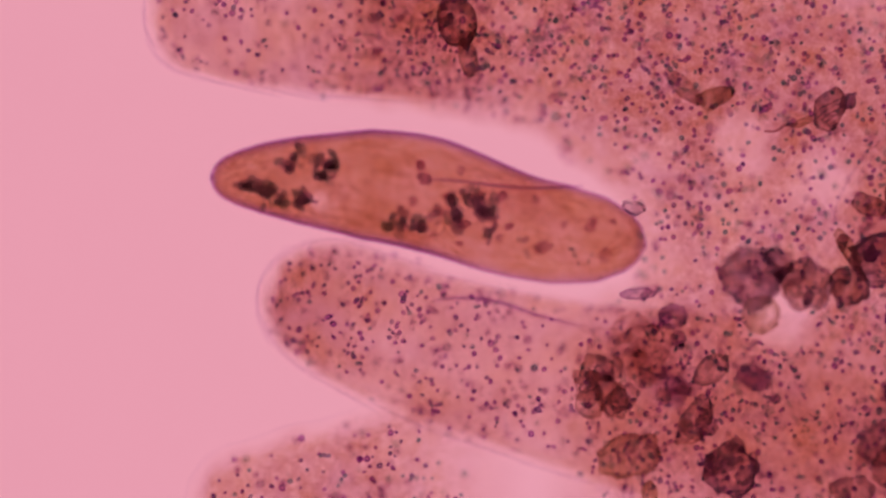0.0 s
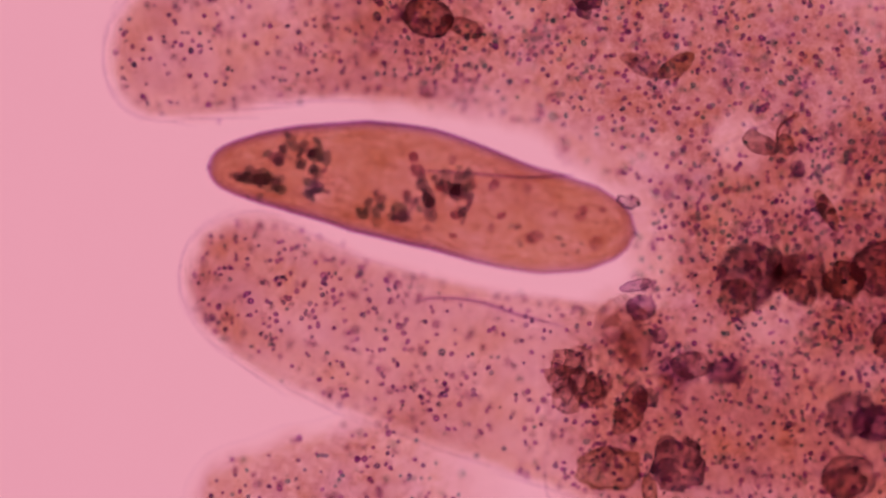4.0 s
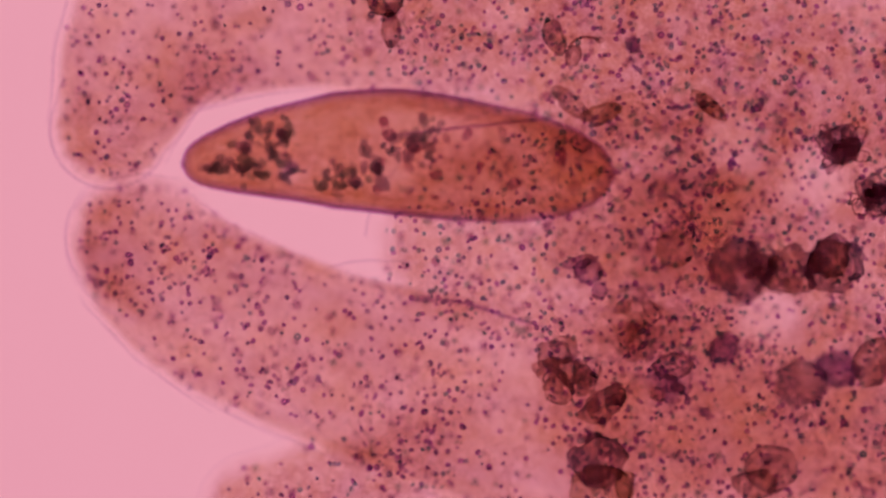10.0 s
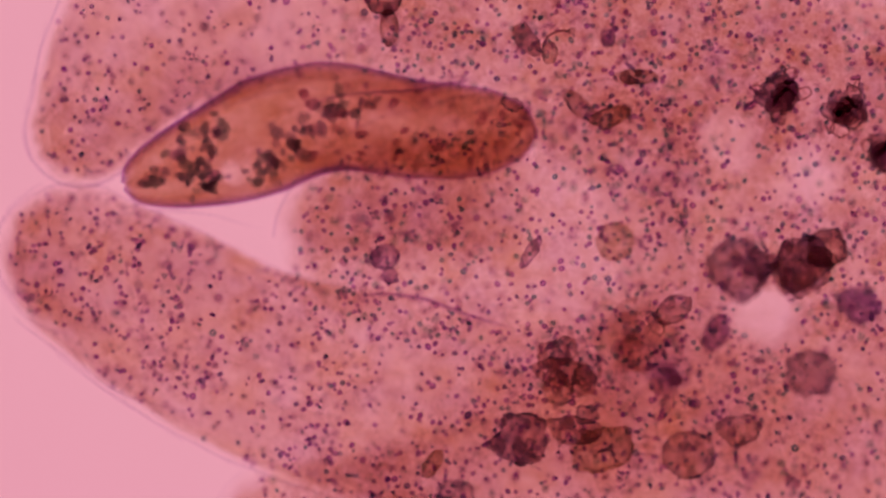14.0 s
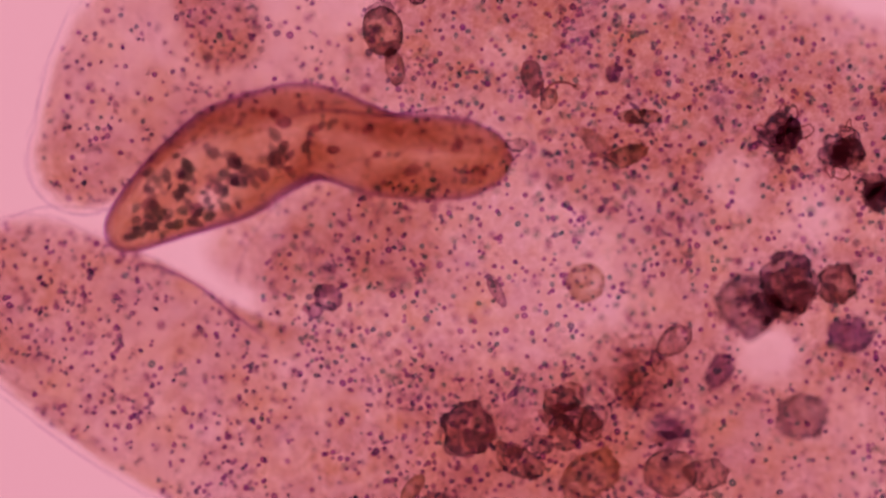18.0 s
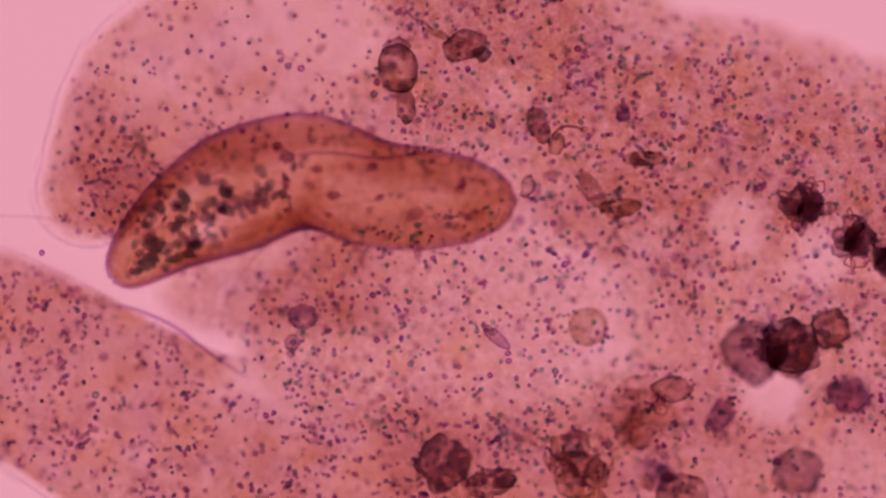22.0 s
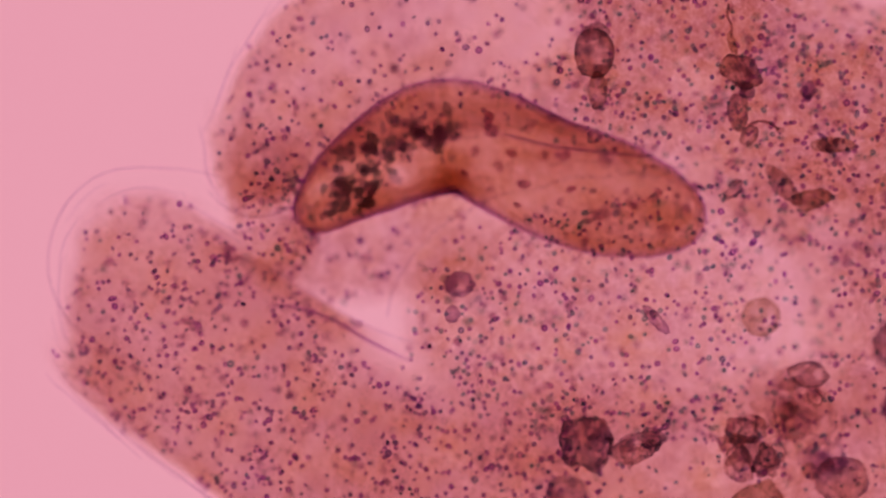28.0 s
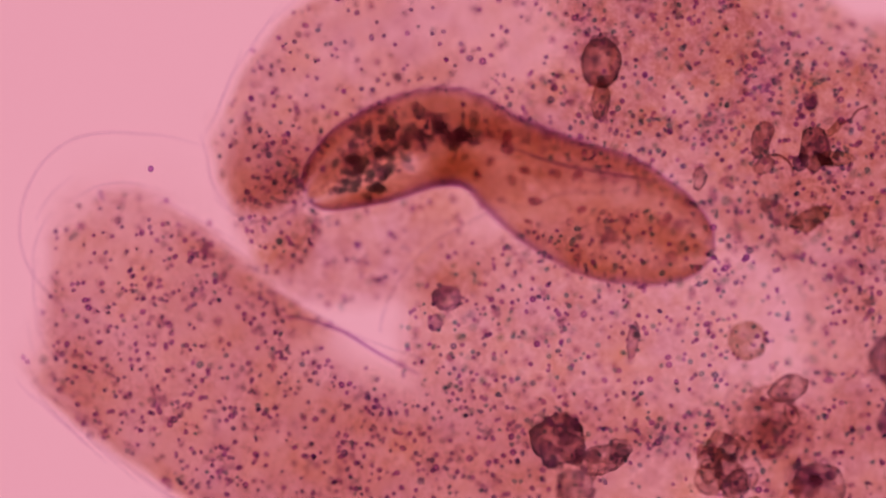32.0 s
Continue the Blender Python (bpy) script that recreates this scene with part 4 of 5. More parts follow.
def build_flask():
    ob = tagged(new("flask_cell"), "brown swallowed flask-shaped cell with a thin tail", "swallowed cell")
    blob("body", (40, 27), M_BROWN, 41, rough=0.18, dense=0.6, wall=1.5, parent=ob, turn=20, label="brown wrinkled body")
    blob("cap", (17, 13), M_DARK, 42, rough=0.3, dense=0.5, parent=ob, at=(32, 16, 0.02), label="dark cap")
    blob("neck", (20, 7), M_OLIVE, 43, rough=0.3, dense=0.7, wall=1.5, parent=ob, at=(-48, -22, 0), turn=-25)
    strand("tail", [(-55, -26, 0), (-72, -42, 0), (-90, -48, 0), (-104, -64, 0)], 2.2, M_LINE, ob, 0.3)
    for k in range(4):
        strand("fold", [(-26, -14 + 7 * k, 0.05), (-6, -12 + 8 * k, 0.07), (14, -4 + 8 * k, 0.07), (32, 4 + 6 * k, 0.05)], 1.8, M_LINE, ob, 0.16)
    carried(ob, [(0, 1468, 194, 50), (0.5, 1435, 178, 50), (1, 1395, 165, 40), (1.5, 1338, 152, 20), (2, 1250, 118, 10), (2.5, 1185, 78, -20), (3, 1138, 45, -50), (3.5, 1075, 15, -60),
                 (5, 990, -70, -60), (7, 900, -120, -40), (12, 800, -150, -30), (16, 720, -130, -30), (18, 710, -105, -30), (19, 724, -91, -32), (20, 752, -80, -20), (21, 776, -71, -10),
                 (22, 805, -64, 0), (23, 836, -53, 0), (24, 871, -33, -5), (25, 893, -17, -10), (25.5, 903, -9, -20), (27.5, 949, 0, -40), (28, 961, 8, -48), (29, 992, 20, -60),
                 (30, 1021, 37, -75), (31, 1061, 83, -95), (32, 1091, 122, -110)], 0.2)


def build_pods():
    ob = tagged(new("pod_pair"), "pair of brown translucent pods joined by a stalk", "food debris")
    blob("pod", (19, 33), M_BROWN, 51, rough=0.2, dense=0.45, wall=1.8, parent=ob, at=(-14, -16, 0), turn=12)
    blob("pod", (14, 20), M_BROWN, 52, rough=0.25, dense=0.4, wall=1.8, parent=ob, at=(12, 22, 0), turn=-20)
    strand("stalk", [(6, 6, 0.02), (24, -6, 0.03), (44, -6, 0.03), (62, 2, 0.02)], 2.4, M_LINE, ob, 0.35)
    blob("knob", (8, 6), M_BROWN, 53, rough=0.2, dense=0.5, parent=ob, at=(64, 3, 0.02))
    carried(ob, [(0, 1560, 360, 60), (3, 1422, 300, 30), (4.5, 1330, 225, 60), (5.5, 1248, 168, -50), (6, 1219, 148, -60), (7, 1164, 122, -30), (8, 1091, 90, -10), (9, 1042, 84, 0), (10, 998, 80, 10), (11, 972, 79, 20),
                 (13, 956, 80, 25), (14.5, 950, 80, 25), (17, 948, 82, 10), (19, 950, 86, 0), (23, 953, 92, 10), (25, 957, 90, 5), (28, 966, 98, -10), (30, 986, 106, -20), (31, 993, 116, -25), (32, 1001, 126, -30)], 0.21)


def crumpled(name, label, category, seed, r, mat, lumps, rows, z, dense=0.6, folds=3, squash=0.8, rust=0):
    """An irregular crumpled mass of several lumps, plates and folds."""
    rng = random.Random(seed)
    ob = tagged(new(name), label, category, "crumpled food masses")
    for k in range(lumps + 2):
        a = k / lumps * 6.28 + rng.uniform(-0.4, 0.4)
        d = r * rng.uniform(0.25, 0.6) * (k > 0)
        s = r * rng.uniform(0.4, 0.62)
        blob("lump", (s, s * rng.uniform(0.65, 1.0)), mat, seed + k, rough=0.35, freq=1.6, dense=dense * rng.uniform(0.6, 1.1), wall=1.6, parent=ob, edge=0.6,
             at=(d * math.cos(a), d * math.sin(a) * squash, rng.uniform(-0.02, 0.03)), turn=rng.uniform(0, 180))
    for k in range(folds * 2 if mat is M_DARK else folds // 2):
        a = rng.uniform(0, 6.28)
        d = r * rng.uniform(0.35, 0.95 if mat is M_DARK else 0.5)
        c = (d * math.cos(a), d * math.sin(a) * squash)
        q, e, tw = r * rng.uniform(0.16, 0.34), rng.uniform(0.45, 0.9), rng.uniform(0, 3.14)
        ring = [(c[0] + q * (math.cos(tw) * math.cos(u) - e * math.sin(tw) * math.sin(u)), c[1] + q * (math.sin(tw) * math.cos(u) + e * math.cos(tw) * math.sin(u)), 0.05)
                for u in [6.28 * i / 8 * 1.0 for i in range(9)]]
        ring = [(x * f, y * f, h) for (x, y, h), f in zip(ring, [rng.uniform(0.92, 1.08) for _ in ring])]
        strand("fold", ring, 1.5, M_LINE, ob, 0.3)
    for k in range(rust):
        a = rng.uniform(0, 6.28)
        d = r * rng.uniform(0.2, 0.8)
        n = rng.randrange(4, 7)
        q = r * rng.uniform(0.2, 0.4)
        shard("flake", [(d * math.cos(a) + q * math.cos(6.28 * i / n) * rng.uniform(0.6, 1.2), d * math.sin(a) * squash + q * math.sin(6.28 * i / n) * rng.uniform(0.5, 1.2)) for i in range(n)],
              0.03, M_RUST, ob, 0.5, z=rng.uniform(-0.02, 0.04))
    carried(ob, rows, z)
    return ob


def ball(name, label, category, seed, r, mat, rows, z, dense=0.6, wall=1.0, rough=0.12, folds=0, warts=0, inner=0):
    """A rounded food vacuole, with folds, warts along its outline or a paler inner body."""
    ob = tagged(new(name), label, category)
    rx, ry = r if isinstance(r, tuple) else (r, r)
    blob("body", (rx, ry), mat, seed, rough=rough, freq=1.8, dense=dense * (1.0 if 61 <= seed <= 65 else 0.8), wall=wall, parent=ob, edge=0.7 if z < 0.13 or z > 0.3 else 0.28)
    if category == "food vacuole":
        ob["group"] = "food vacuoles in the amoeba"
    else:
        ob["group"] = "small bodies in the amoeba"
    rng = random.Random(seed)
    for k in range(folds):
        a = rng.uniform(0, 6.28)
        q = rng.uniform(0.3, 0.55)
        blob("lump", (rx * q, ry * q * 0.8), mat, seed + k + 90, rough=0.35, dense=dense * 0.4, wall=2.0, parent=ob, at=(rx * 0.5 * math.cos(a), ry * 0.5 * math.sin(a), 0.02), turn=rng.uniform(0, 180), sub=2, edge=0.6)
    for k in range(warts):
        a = 6.28 * k / warts + rng.uniform(-0.2, 0.2)
        q = rng.uniform(0.12, 0.24) * rx
        blob("wart", (q, q * 0.8), mat, seed + k + 3, rough=0.3, dense=dense * 0.6, edge=0.6, parent=ob, at=(rx * 0.95 * math.cos(a), ry * 0.95 * math.sin(a), 0), turn=rng.uniform(0, 90), sub=2)
    for k in range(inner):
        a = rng.uniform(0, 6.28)
        q = rng.uniform(0.2, 0.35) * rx
        blob("inclusion", (q, q * 0.8), M_DARK, seed + k + 50, rough=0.35, dense=dense * 0.7, parent=ob, at=(rx * 0.45 * math.cos(a), ry * 0.45 * math.sin(a), 0.03), turn=rng.uniform(0, 90), sub=2)
    carried(ob, rows, z)
    return ob


def build_bodies():
    build_barrel()
    build_flask()
    build_pods()
    fv = "food vacuole"
    # row of round vacuoles on the far side
    ball("food_vacuole", "dark violet-brown blurred round food vacuole", fv, 61, 50, M_DARK, [(0, 1328, 495), (3, 1329, 490), (6, 1314, 487), (9, 1312, 480), (13, 1306, 480), (17, 1312, 470), (19, 1315, 474), (23, 1312, 482), (25, 1280, 490), (32, 1240, 500)], 0.4, 0.7, rough=0.3)
    ball("food_vacuole", "dark blurred food vacuole touching its neighbour", fv, 62, 26, M_DARK, [(0, 1375, 465), (3, 1380, 470), (6, 1370, 470), (9, 1350, 470), (13, 1345, 465), (17, 1345, 470), (23, 1350, 480), (32, 1290, 490)], 0.06, 0.6, rough=0.4)
    ball("food_vacuole", "round brown food vacuole with dark mottling", fv, 63, (45, 47), M_BROWN, [(0, 1425, 505, 0), (3, 1424, 497, 20), (6, 1412, 490, 45), (9, 1402, 480, 60), (13, 1415, 478, 90), (17, 1390, 445, 110), (19, 1390, 455, 120), (23, 1380, 478, 130), (32, 1330, 490, 140)], 0.11, 0.6, rough=0.3, folds=2, inner=3)
    ball("food_vacuole", "brown ring-like food vacuole with paler middle", fv, 64, (37, 34), M_BROWN, [(0, 1503, 507, 0), (3, 1495, 500, 30), (6, 1490, 492, 60), (9, 1475, 468, 60), (13, 1462, 440, 80), (17, 1478, 440, 90), (19, 1468, 425, 90), (23, 1450, 445, 100), (32, 1400, 460, 110)], 0.13, 0.6, wall=2.6, rough=0.25, folds=1, inner=2)
    ball("food_vacuole", "very dark brown vacuole on top of the row", fv, 65, (52, 46), M_DARK, [(0, 1560, 460, 0), (3, 1555, 478, 0), (6, 1575, 470, 10), (9, 1500, 470, 30), (11, 1460, 470, 50), (13, 1435, 480, 70), (17, 1392, 418, 100), (19, 1388, 448, 120), (23, 1378, 470, 150), (32, 1330, 480, 170)], 0.16, 0.52, rough=0.3, folds=1, warts=5)
    ball("food_vacuole", "dark warty brown food vacuole", fv, 66, (46, 47), M_DARK, [(0, 1295, 832, 0), (1, 1262, 831, 10), (2, 1240, 831, 20), (3, 1219, 829, 30), (4.5, 1195, 818, 45), (6, 1180, 808, 60), (7.5, 1145, 802, 70), (9, 1085, 812, 80), (10, 1060, 815, 90), (11, 1035, 815, 95), (12, 1000, 820, 100),
                 (13, 960, 818, 105), (14, 922, 775, 115), (15, 890, 740, 125), (16.5, 845, 704, 140), (17, 828, 700, 145), (18, 819, 688, 150), (19, 805, 681, 155), (20, 787, 674, 165), (23, 756, 675, 180), (25, 728, 678, 195), (28, 685, 666, 215), (29, 662, 660, 220), (30, 650, 658, 225), (32, 637, 640, 240)], 0.18, 0.62, rough=0.22, folds=3, warts=9)
    ball("food_vacuole", "oval brown food vacuole with dark folds", fv, 67, (46, 26), M_BROWN, [(0, 1230, 745, 60), (3, 1135, 727, 65), (6, 1090, 722, 65), (9, 1070, 715, 40), (13, 1045, 738, 20), (15, 985, 775, -40), (16.5, 953, 770, -55), (17, 947, 752, -55), (18, 912, 745, -30), (19, 888, 724, -10), (20, 868, 715, 5), (23, 844, 708, 12), (25, 818, 706, 15), (28, 776, 672, 20), (30, 742, 668, 10), (32, 716, 670, 15)], 0.2, 0.5, wall=1.6, rough=0.25, folds=2, inner=2)
    ball("food_vacuole", "small dark cell beside the warty vacuole", fv, 68, (20, 18), M_DARK, [(0, 1250, 755), (6, 1110, 695), (9, 1090, 700), (13, 1065, 712), (16.5, 978, 800), (17, 975, 740), (19, 918, 712), (23, 870, 695), (28, 806, 655), (32, 748, 652)], 0.2, 0.4, rough=0.3, folds=0)
    ball("food_vacuole", "reddish-brown evenly round food vacuole", fv, 69, (48, 42), M_BROWN, [(0, 1590, 830), (6, 1470, 850), (9, 1412, 828), (11, 1310, 830), (13, 1232, 822), (14.5, 1210, 800), (17, 1150, 798), (19, 1205, 735), (23, 1180, 735), (25, 1160, 730), (28, 1139, 731), (32, 1099, 720)], 0.16, 0.5, wall=1.0, rough=0.08, inner=1)
    ball("food_vacuole", "dark reddish blurred vacuole with violet edge", fv, 70, (44, 42), M_DARK, [(0, 1562, 790), (3, 1516, 748), (6, 1478, 720), (9, 1415, 690), (13, 1435, 662), (17, 1420, 665), (19, 1404, 674), (23, 1390, 694), (28, 1330, 690), (32, 1280, 690)], 0.07, 0.62, rough=0.25, warts=6)
    ball("food_vacuole", "brown wrinkled vacuole with violet side", fv, 71, (46, 40), M_BROWN, [(0, 1640, 620, 0), (4, 1590, 600, 10), (6, 1548, 600, 20), (9, 1540, 645, 30), (13, 1610, 620, 60), (32, 1600, 620, 60)], 0.17, 0.6, wall=1.4, folds=2)
    ball("food_vacuole", "violet-brown vacuole pressed against a wrinkled one", fv, 72, (36, 32), M_VIOLET, [(0, 1600, 700), (6, 1510, 760), (9, 1470, 690), (11, 1500, 620), (13, 1520, 560), (17, 1500, 520), (23, 1480, 560), (32, 1450, 560)], 0.06, 0.75, rough=0.35)
    ball("food_vacuole", "brown grainy vacuole at the lower edge", fv, 73, (36, 28), M_BROWN, [(0, 1510, 870), (3, 1500, 858), (6, 1462, 853), (9, 1350, 870), (13, 1325, 775), (17, 1250, 752), (19, 1240, 790), (23, 1200, 800), (32, 1150, 800)], 0.15, 0.5, wall=1.2, rough=0.25, folds=1, inner=1)
    ball("food_vacuole", "dark round vacuole low in the mass", fv, 74, (36, 34), M_DARK, [(0, 1150, 930), (9, 1040, 930), (13, 830, 890), (16, 790, 860), (17, 778, 842), (19, 760, 830), (23, 700, 795), (25, 680, 775), (28, 654, 757), (32, 669, 722)], 0.12, 0.5, warts=5)
    ball("food_vacuole", "pale olive translucent oval vacuole", fv, 75, (56, 38), M_OLIVE, [(0, 1112, 808, 18), (3, 1085, 825, 10), (6, 1060, 845, 0), (9, 1055, 868, 0), (11, 1075, 850, 10), (13, 1070, 815, 20), (14.5, 1062, 790, 25), (17, 1041, 775, 35), (19, 1030, 772, 40), (32, 960, 790, 40)], 0.14, 0.75, wall=1.6, rough=0.2)
    ball("food_vacuole", "olive granular round vacuole", fv, 76, (36, 32), M_OLIVE, [(0, 1345, 555), (3, 1320, 545), (6, 1270, 470), (9, 1217, 447), (11, 1165, 430), (13, 1112, 423), (15, 1065, 428), (17, 1034, 428), (19, 1024, 429), (23, 1021, 434), (25, 1008, 437), (28, 996, 441), (30, 985, 448), (32, 972, 460)], 0.13, 0.6, wall=0.8, rough=0.2, inner=0)
    ball("food_vacuole", "oval brown cell with a clear end", fv, 77, (36, 24), M_BROWN, [(0, 1258, 655, 40), (3, 1230, 650, 0), (6, 1205, 640, 0), (9, 1180, 660, 0), (11, 1200, 620, 20), (13, 1190, 560, 30), (16.5, 1195, 536, 40), (17, 1189, 530, 40), (19, 1184, 537, 32), (21, 1178, 542, 10), (23, 1163, 546, -5), (25, 1138, 547, -8), (28, 1079, 544, -5), (30, 1067, 543, 5), (32, 1044, 546, 22)], 0.2, 0.42, wall=2.0, rough=0.12, folds=1)
    ball("violet_body", "violet-brown blurred lump pair", "debris", 78, (32, 22), M_VIOLET, [(0, 1335, 668, -20), (3, 1285, 660, 0), (6, 1282, 650, 20), (9, 1276, 632, 40), (11, 1284, 602, 40), (13, 1272, 592, 60), (17, 1262, 585, 60), (19, 1268, 588, 60), (23, 1253, 592, 60), (32, 1230, 600, 60)], 0.07, 0.95, rough=0.3, warts=3)
    ball("violet_body", "small violet lump in the granular mass", "debris", 79, (11, 9), M_VIOLET, [(0, 1372, 706), (3, 1320, 690), (6, 1278, 648), (9, 1250, 730), (13, 1240, 720), (17, 1185, 700), (23, 1160, 700), (32, 1120, 700)], 0.15, 0.7)
    ball("violet_body", "dark violet grain clinging to the ciliate's end", "debris", 80, (20, 12), M_DARK, [(0, 1122, 368, -15), (2, 1119, 379, -15), (3, 1112, 376, -15), (4.5, 1112, 345, -10), (5.5, 1112, 322, 0), (7, 1106, 283, 0), (9, 1054, 268, -20), (10, 1028, 256, -20), (11, 972, 227, -20), (12, 936, 206, -20), (13, 891, 190, -20), (14.5, 912, 184, -20), (17, 905, 182, -25),
                 (19, 908, 188, 30), (21, 914, 188, 60), (23, 918, 182, 80), (25, 907, 182, 85), (28, 947, 216, 45), (30, 948, 214, 40), (31, 925, 195, 60), (32, 886, 174, 80)], 0.24, 0.45, rough=0.4, warts=4)
    ball("violet_body", "small round dark violet body in plasm", "debris", 81, (14, 16), M_VIOLET, [(0, 1540, 450, 0), (3, 1470, 360, 0), (5.5, 1320, 215, 30), (7, 1255, 165, 30), (8, 1205, 125, 20), (9, 1160, 97, 20), (10, 1120, 80, 10), (11, 1086, 64, 0), (13, 1076, 68, 0), (17, 1076, 64, 0), (19, 1080, 58, 0), (23, 1086, 56, 0), (25, 1082, 46, 0), (28, 1080, 41, 0), (32, 1085, 38, 0)], 0.13, 0.9, rough=0.2)
    ball("violet_body", "elongated translucent violet crystal", "debris", 82, (32, 11), M_VIOLET, [(0, 1130, 520, 0), (5, 1128, 497, 10), (7, 1092, 478, 0), (9, 1058, 470, -5), (10, 1027, 463, 10), (11, 1005, 456, 20), (12, 977, 449, 30), (13, 950, 451, 48), (14.5, 935, 445, 60), (16.5, 888, 445, 95), (17, 874, 444, 98), (18, 870, 443, 115), (19, 864, 444, 130), (21, 862, 450, 135), (23, 854, 452, 140), (25, 829, 450, 145), (28, 810, 447, 130), (30, 800, 447, 105), (32, 770, 460, 80)], 0.19, 0.42, wall=2.0, rough=0.15, inner=2)
    ball("violet_body", "violet-brown double grain in the sheet", "debris", 83, (26, 22), M_VIOLET, [(0, 1190, 560, 0), (6, 1120, 540, 0), (9, 1090, 510, 0), (10, 1040, 480, 0), (11, 996, 470, 0), (12, 876, 464, 10), (12.5, 800, 460, 10), (13, 755, 455, 10), (14, 680, 455, 20), (15, 640, 458, 20), (17, 585, 462, -30), (18, 572, 455, -30), (19, 564, 452, -30), (20, 548, 440, 0), (21, 532, 428, 0), (22, 518, 416, 0), (23, 515, 410, 5), (24, 495, 392, 5), (25, 480, 384, 5), (28, 462, 384, 5), (30, 450, 385, 0), (32, 440, 386, 0)], 0.16, 0.55, wall=1.6, rough=0.2, folds=1)
    ball("violet_body", "small dark grain below a double grain", "debris", 84, (14, 16), M_VIOLET, [(0, 1200, 600), (9, 1090, 540), (11, 996, 500), (12, 880, 500), (13, 762, 492), (14, 690, 488), (15, 640, 486), (17, 560, 485), (19, 545, 470), (21, 508, 462), (23, 498, 463), (25, 486, 437), (28, 450, 438), (32, 420, 430)], 0.18, 0.5, wall=1.4)
    ball("violet_body", "elongated pale brown crystal in plasm", "debris", 85, (14, 30), M_OLIVE, [(0, 1150, 880, 0), (9, 1146, 862, 10), (11, 1000, 860, 0), (13, 795, 834, -25), (17, 740, 800, -40), (19, 700, 790, -40), (32, 600, 790, -40)], 0.18, 0.9, wall=1.8)
    ball("violet_body", "long olive crystal with dark ends", "debris", 86, (42, 14), M_OLIVE, [(0, 1500, 440, -60), (3, 1470, 380, -60), (5.5, 1421, 337, -65), (6, 1394, 312, -65), (7, 1360, 276, -50), (8, 1314, 239, -40), (9, 1285, 212, -40), (10, 1254, 187, -40), (11, 1230, 168, -30), (12, 1197, 150, -20), (13, 1145, 142, 0), (14.5, 1124, 136, 0), (32, 1124, 140, 0)], 0.17, 1.0, wall=1.6, inner=3)
    # bent pod
    ob = tagged(new("bent_pod"), "bent brown pod with one dark arm", "food debris")
    blob("arm", (40, 15), M_BROWN, 91, rough=0.3, dense=0.4, wall=1.4, parent=ob, at=(-18, -8, 0), turn=-40)
    blob("arm", (36, 18), M_OLIVE, 92, rough=0.25, dense=0.7, wall=1.6, parent=ob, at=(34, 8, 0), turn=16)
    carried(ob, [(0, 1230, 165, 0), (3, 1170, 130, 0), (6, 1130, 112, 70), (9, 1030, 185, 0), (13, 1040, 200, 0), (17, 1066, 195, 0), (19, 1070, 200, 0), (23, 1045, 210, -15), (25, 1050, 212, -10), (28, 1054, 222, -8), (30, 1050, 232, 0), (32, 1050, 244, 10)], 0.15)
    # crumpled crystals
    crumpled("crumpled_mass", "dark crumpled crystal mass with glassy folds", "food debris", 101, 52, M_DARK, 5, [(0, 1640, 480, 0), (5, 1630, 420, 0), (7, 1590, 350, 0), (8, 1562, 315, 0), (9, 1521, 287, 0), (10, 1484, 257, 15), (11, 1447, 230, 25), (12, 1417, 208, 35), (13, 1390, 190, 40), (14.5, 1372, 162, 45), (17, 1366, 158, 45), (19, 1384, 182, 50), (21, 1398, 205, 40), (23, 1404, 230, 30), (25, 1400, 240, 30), (32, 1390, 250, 30)], 0.2, 0.36, folds=4)
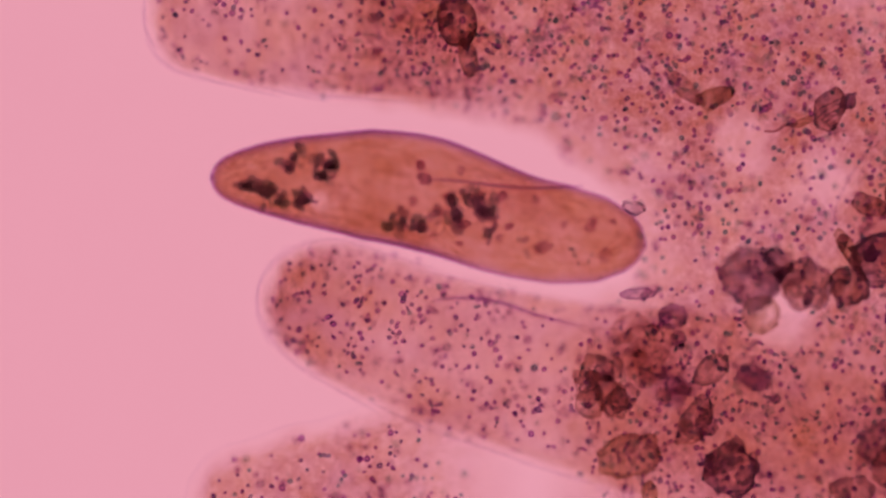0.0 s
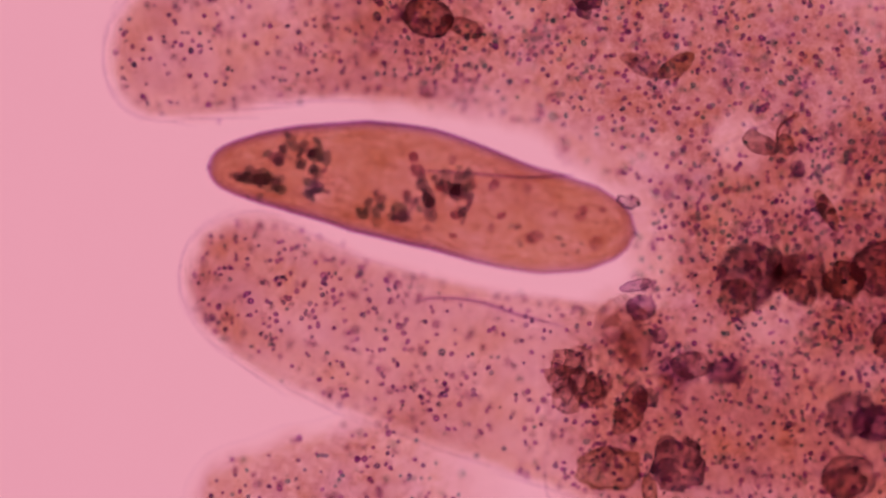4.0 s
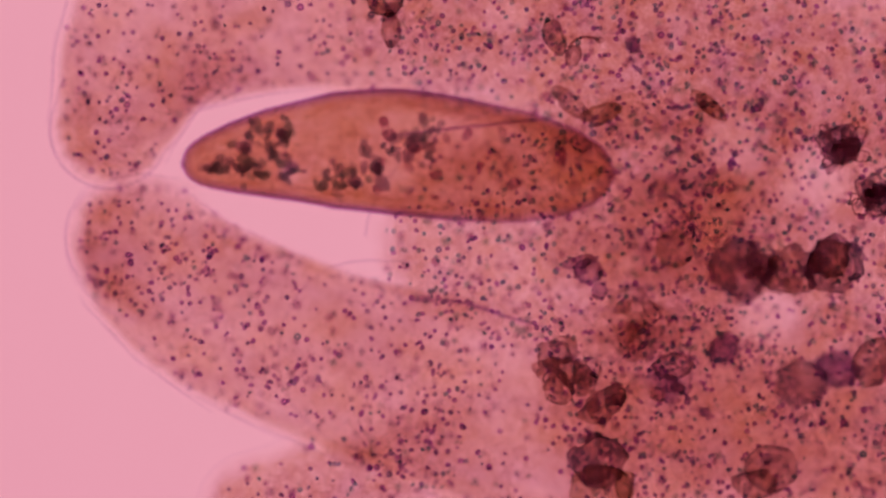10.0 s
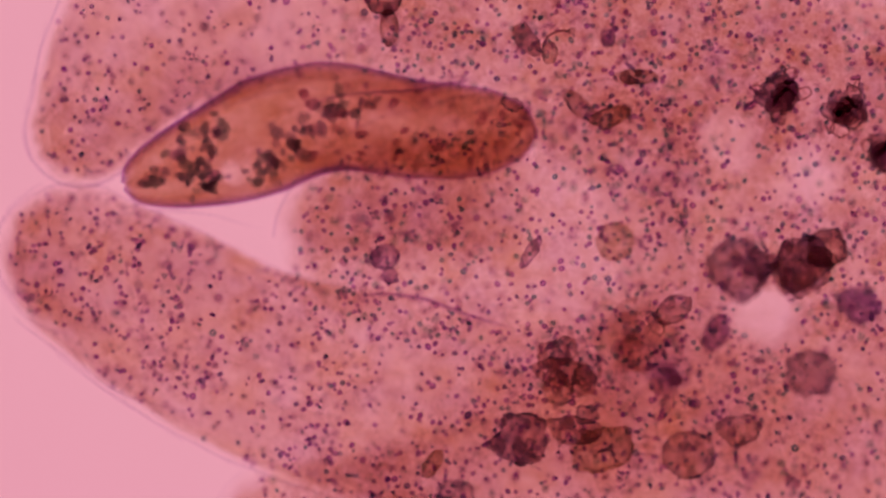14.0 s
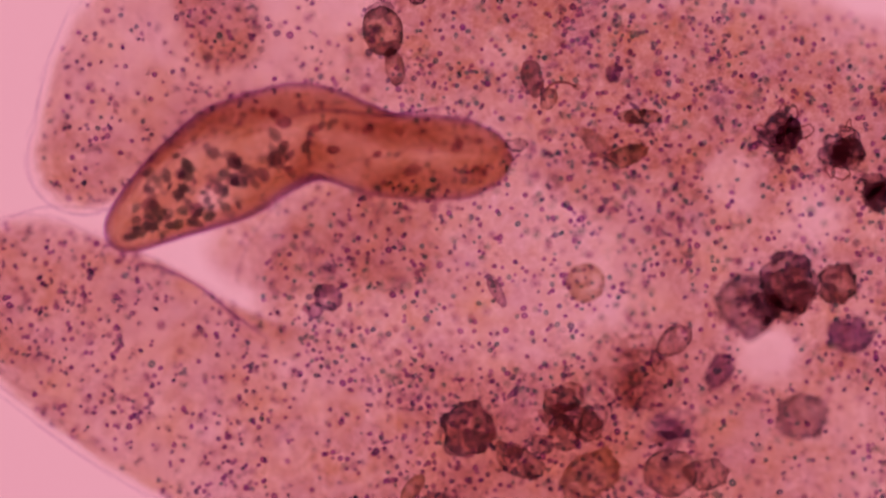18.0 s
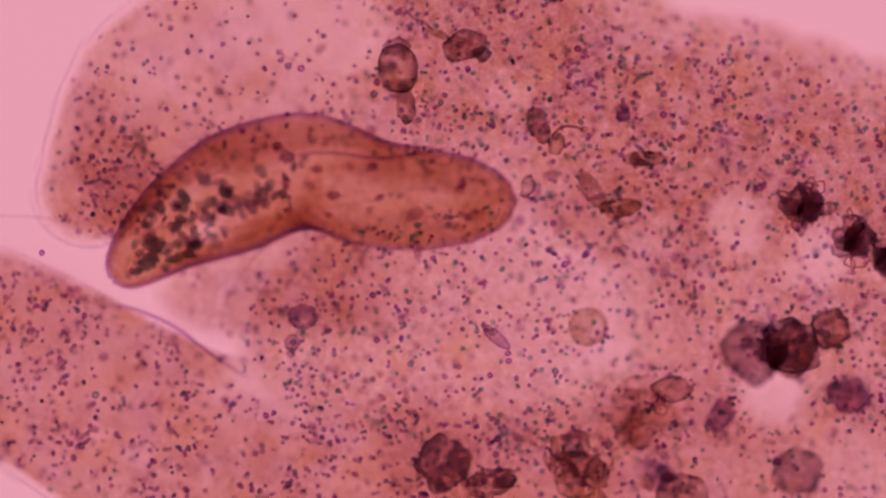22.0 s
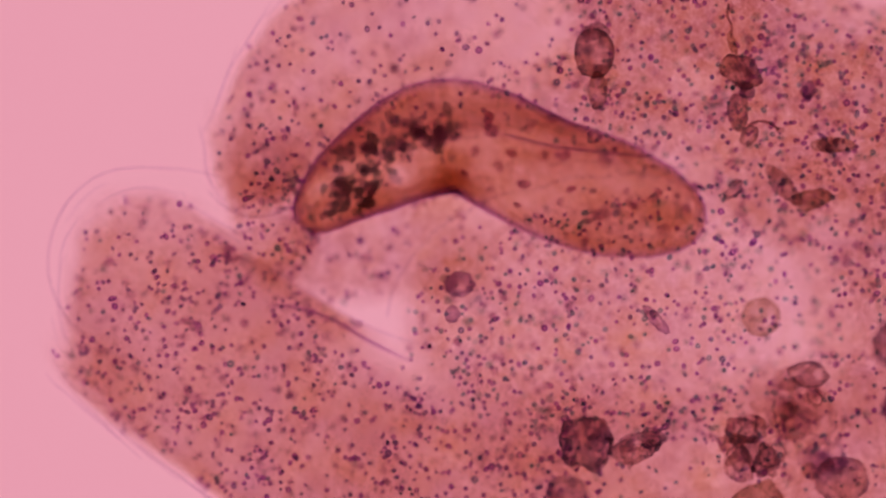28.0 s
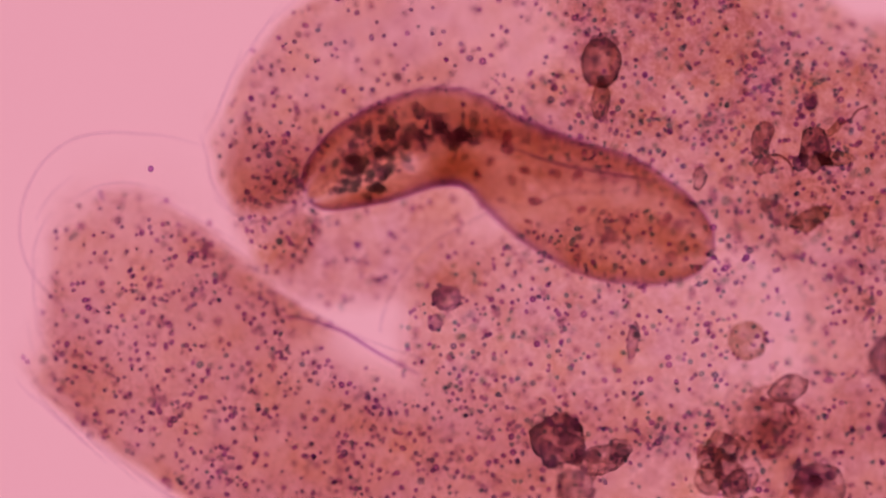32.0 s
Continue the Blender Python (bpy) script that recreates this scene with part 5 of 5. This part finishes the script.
    crumpled("crumpled_mass", "dark crumpled round crystal clump", "food debris", 102, 50, M_DARK, 5, [(0, 1650, 520, 0), (6, 1610, 420, 0), (9, 1568, 375, 0), (11, 1530, 300, 20), (13, 1500, 212, 40), (14.5, 1490, 190, 45), (17, 1474, 190, 50), (19, 1486, 212, 60), (23, 1490, 292, 80), (32, 1480, 310, 90)], 0.17, 0.38, folds=3)
    crumpled("crumpled_mass", "dark smooth clump at the edge of the mass", "food debris", 103, 40, M_DARK, 4, [(0, 1700, 420), (9, 1640, 380), (13, 1575, 285), (17, 1540, 255), (19, 1545, 290), (23, 1550, 310), (32, 1540, 330)], 0.12, 0.5, folds=1)
    crumpled("crumpled_mass", "crumpled brown food mass with dark folds", "food debris", 104, 64, M_BROWN, 6, [(0, 1068, 690, 0), (1, 1058, 683, 4), (3, 1030, 680, 10), (6, 1015, 668, 15), (9, 1003, 660, 20), (13, 1002, 658, 20), (17, 1002, 670, 20), (19, 1008, 670, 20), (23, 1005, 682, 20), (25, 990, 670, 15), (28, 978, 680, 10), (30, 955, 684, 0), (32, 932, 688, -10)], 0.19, 0.3, folds=4, squash=1.15, rust=2)
    crumpled("crumpled_mass", "rust-coloured fibrous food mass", "food debris", 105, 78, M_RUST, 6, [(0, 1130, 625, 0), (3, 1110, 595, 0), (6, 1105, 600, 0), (9, 1115, 575, -10), (13, 1125, 600, -20), (17, 1110, 590, -30), (19, 1120, 595, -30), (23, 1100, 590, -30), (28, 1050, 600, -30), (32, 1010, 610, -30)], 0.12, 0.16, folds=2, squash=1.2, rust=1)
    crumpled("crumpled_mass", "blurred violet-brown food mass", "food debris", 106, 50, M_VIOLET, 4, [(0, 1195, 680, 0), (3, 1200, 665, 0), (6, 1190, 640, 0), (9, 1185, 680, 0), (13, 1180, 660, 0), (17, 1180, 680, 0), (23, 1140, 690, 0), (32, 1080, 700, 0)], 0.09, 0.18, folds=1, rust=2)


build_bodies()


def motions():
    """All that moves on the stage, from the first second to the last."""
    for ob, rows in MOVES:
        walk(ob, rows if rows[-1][0] >= 32 else rows + [(32, rows[-1][1])])


motions()
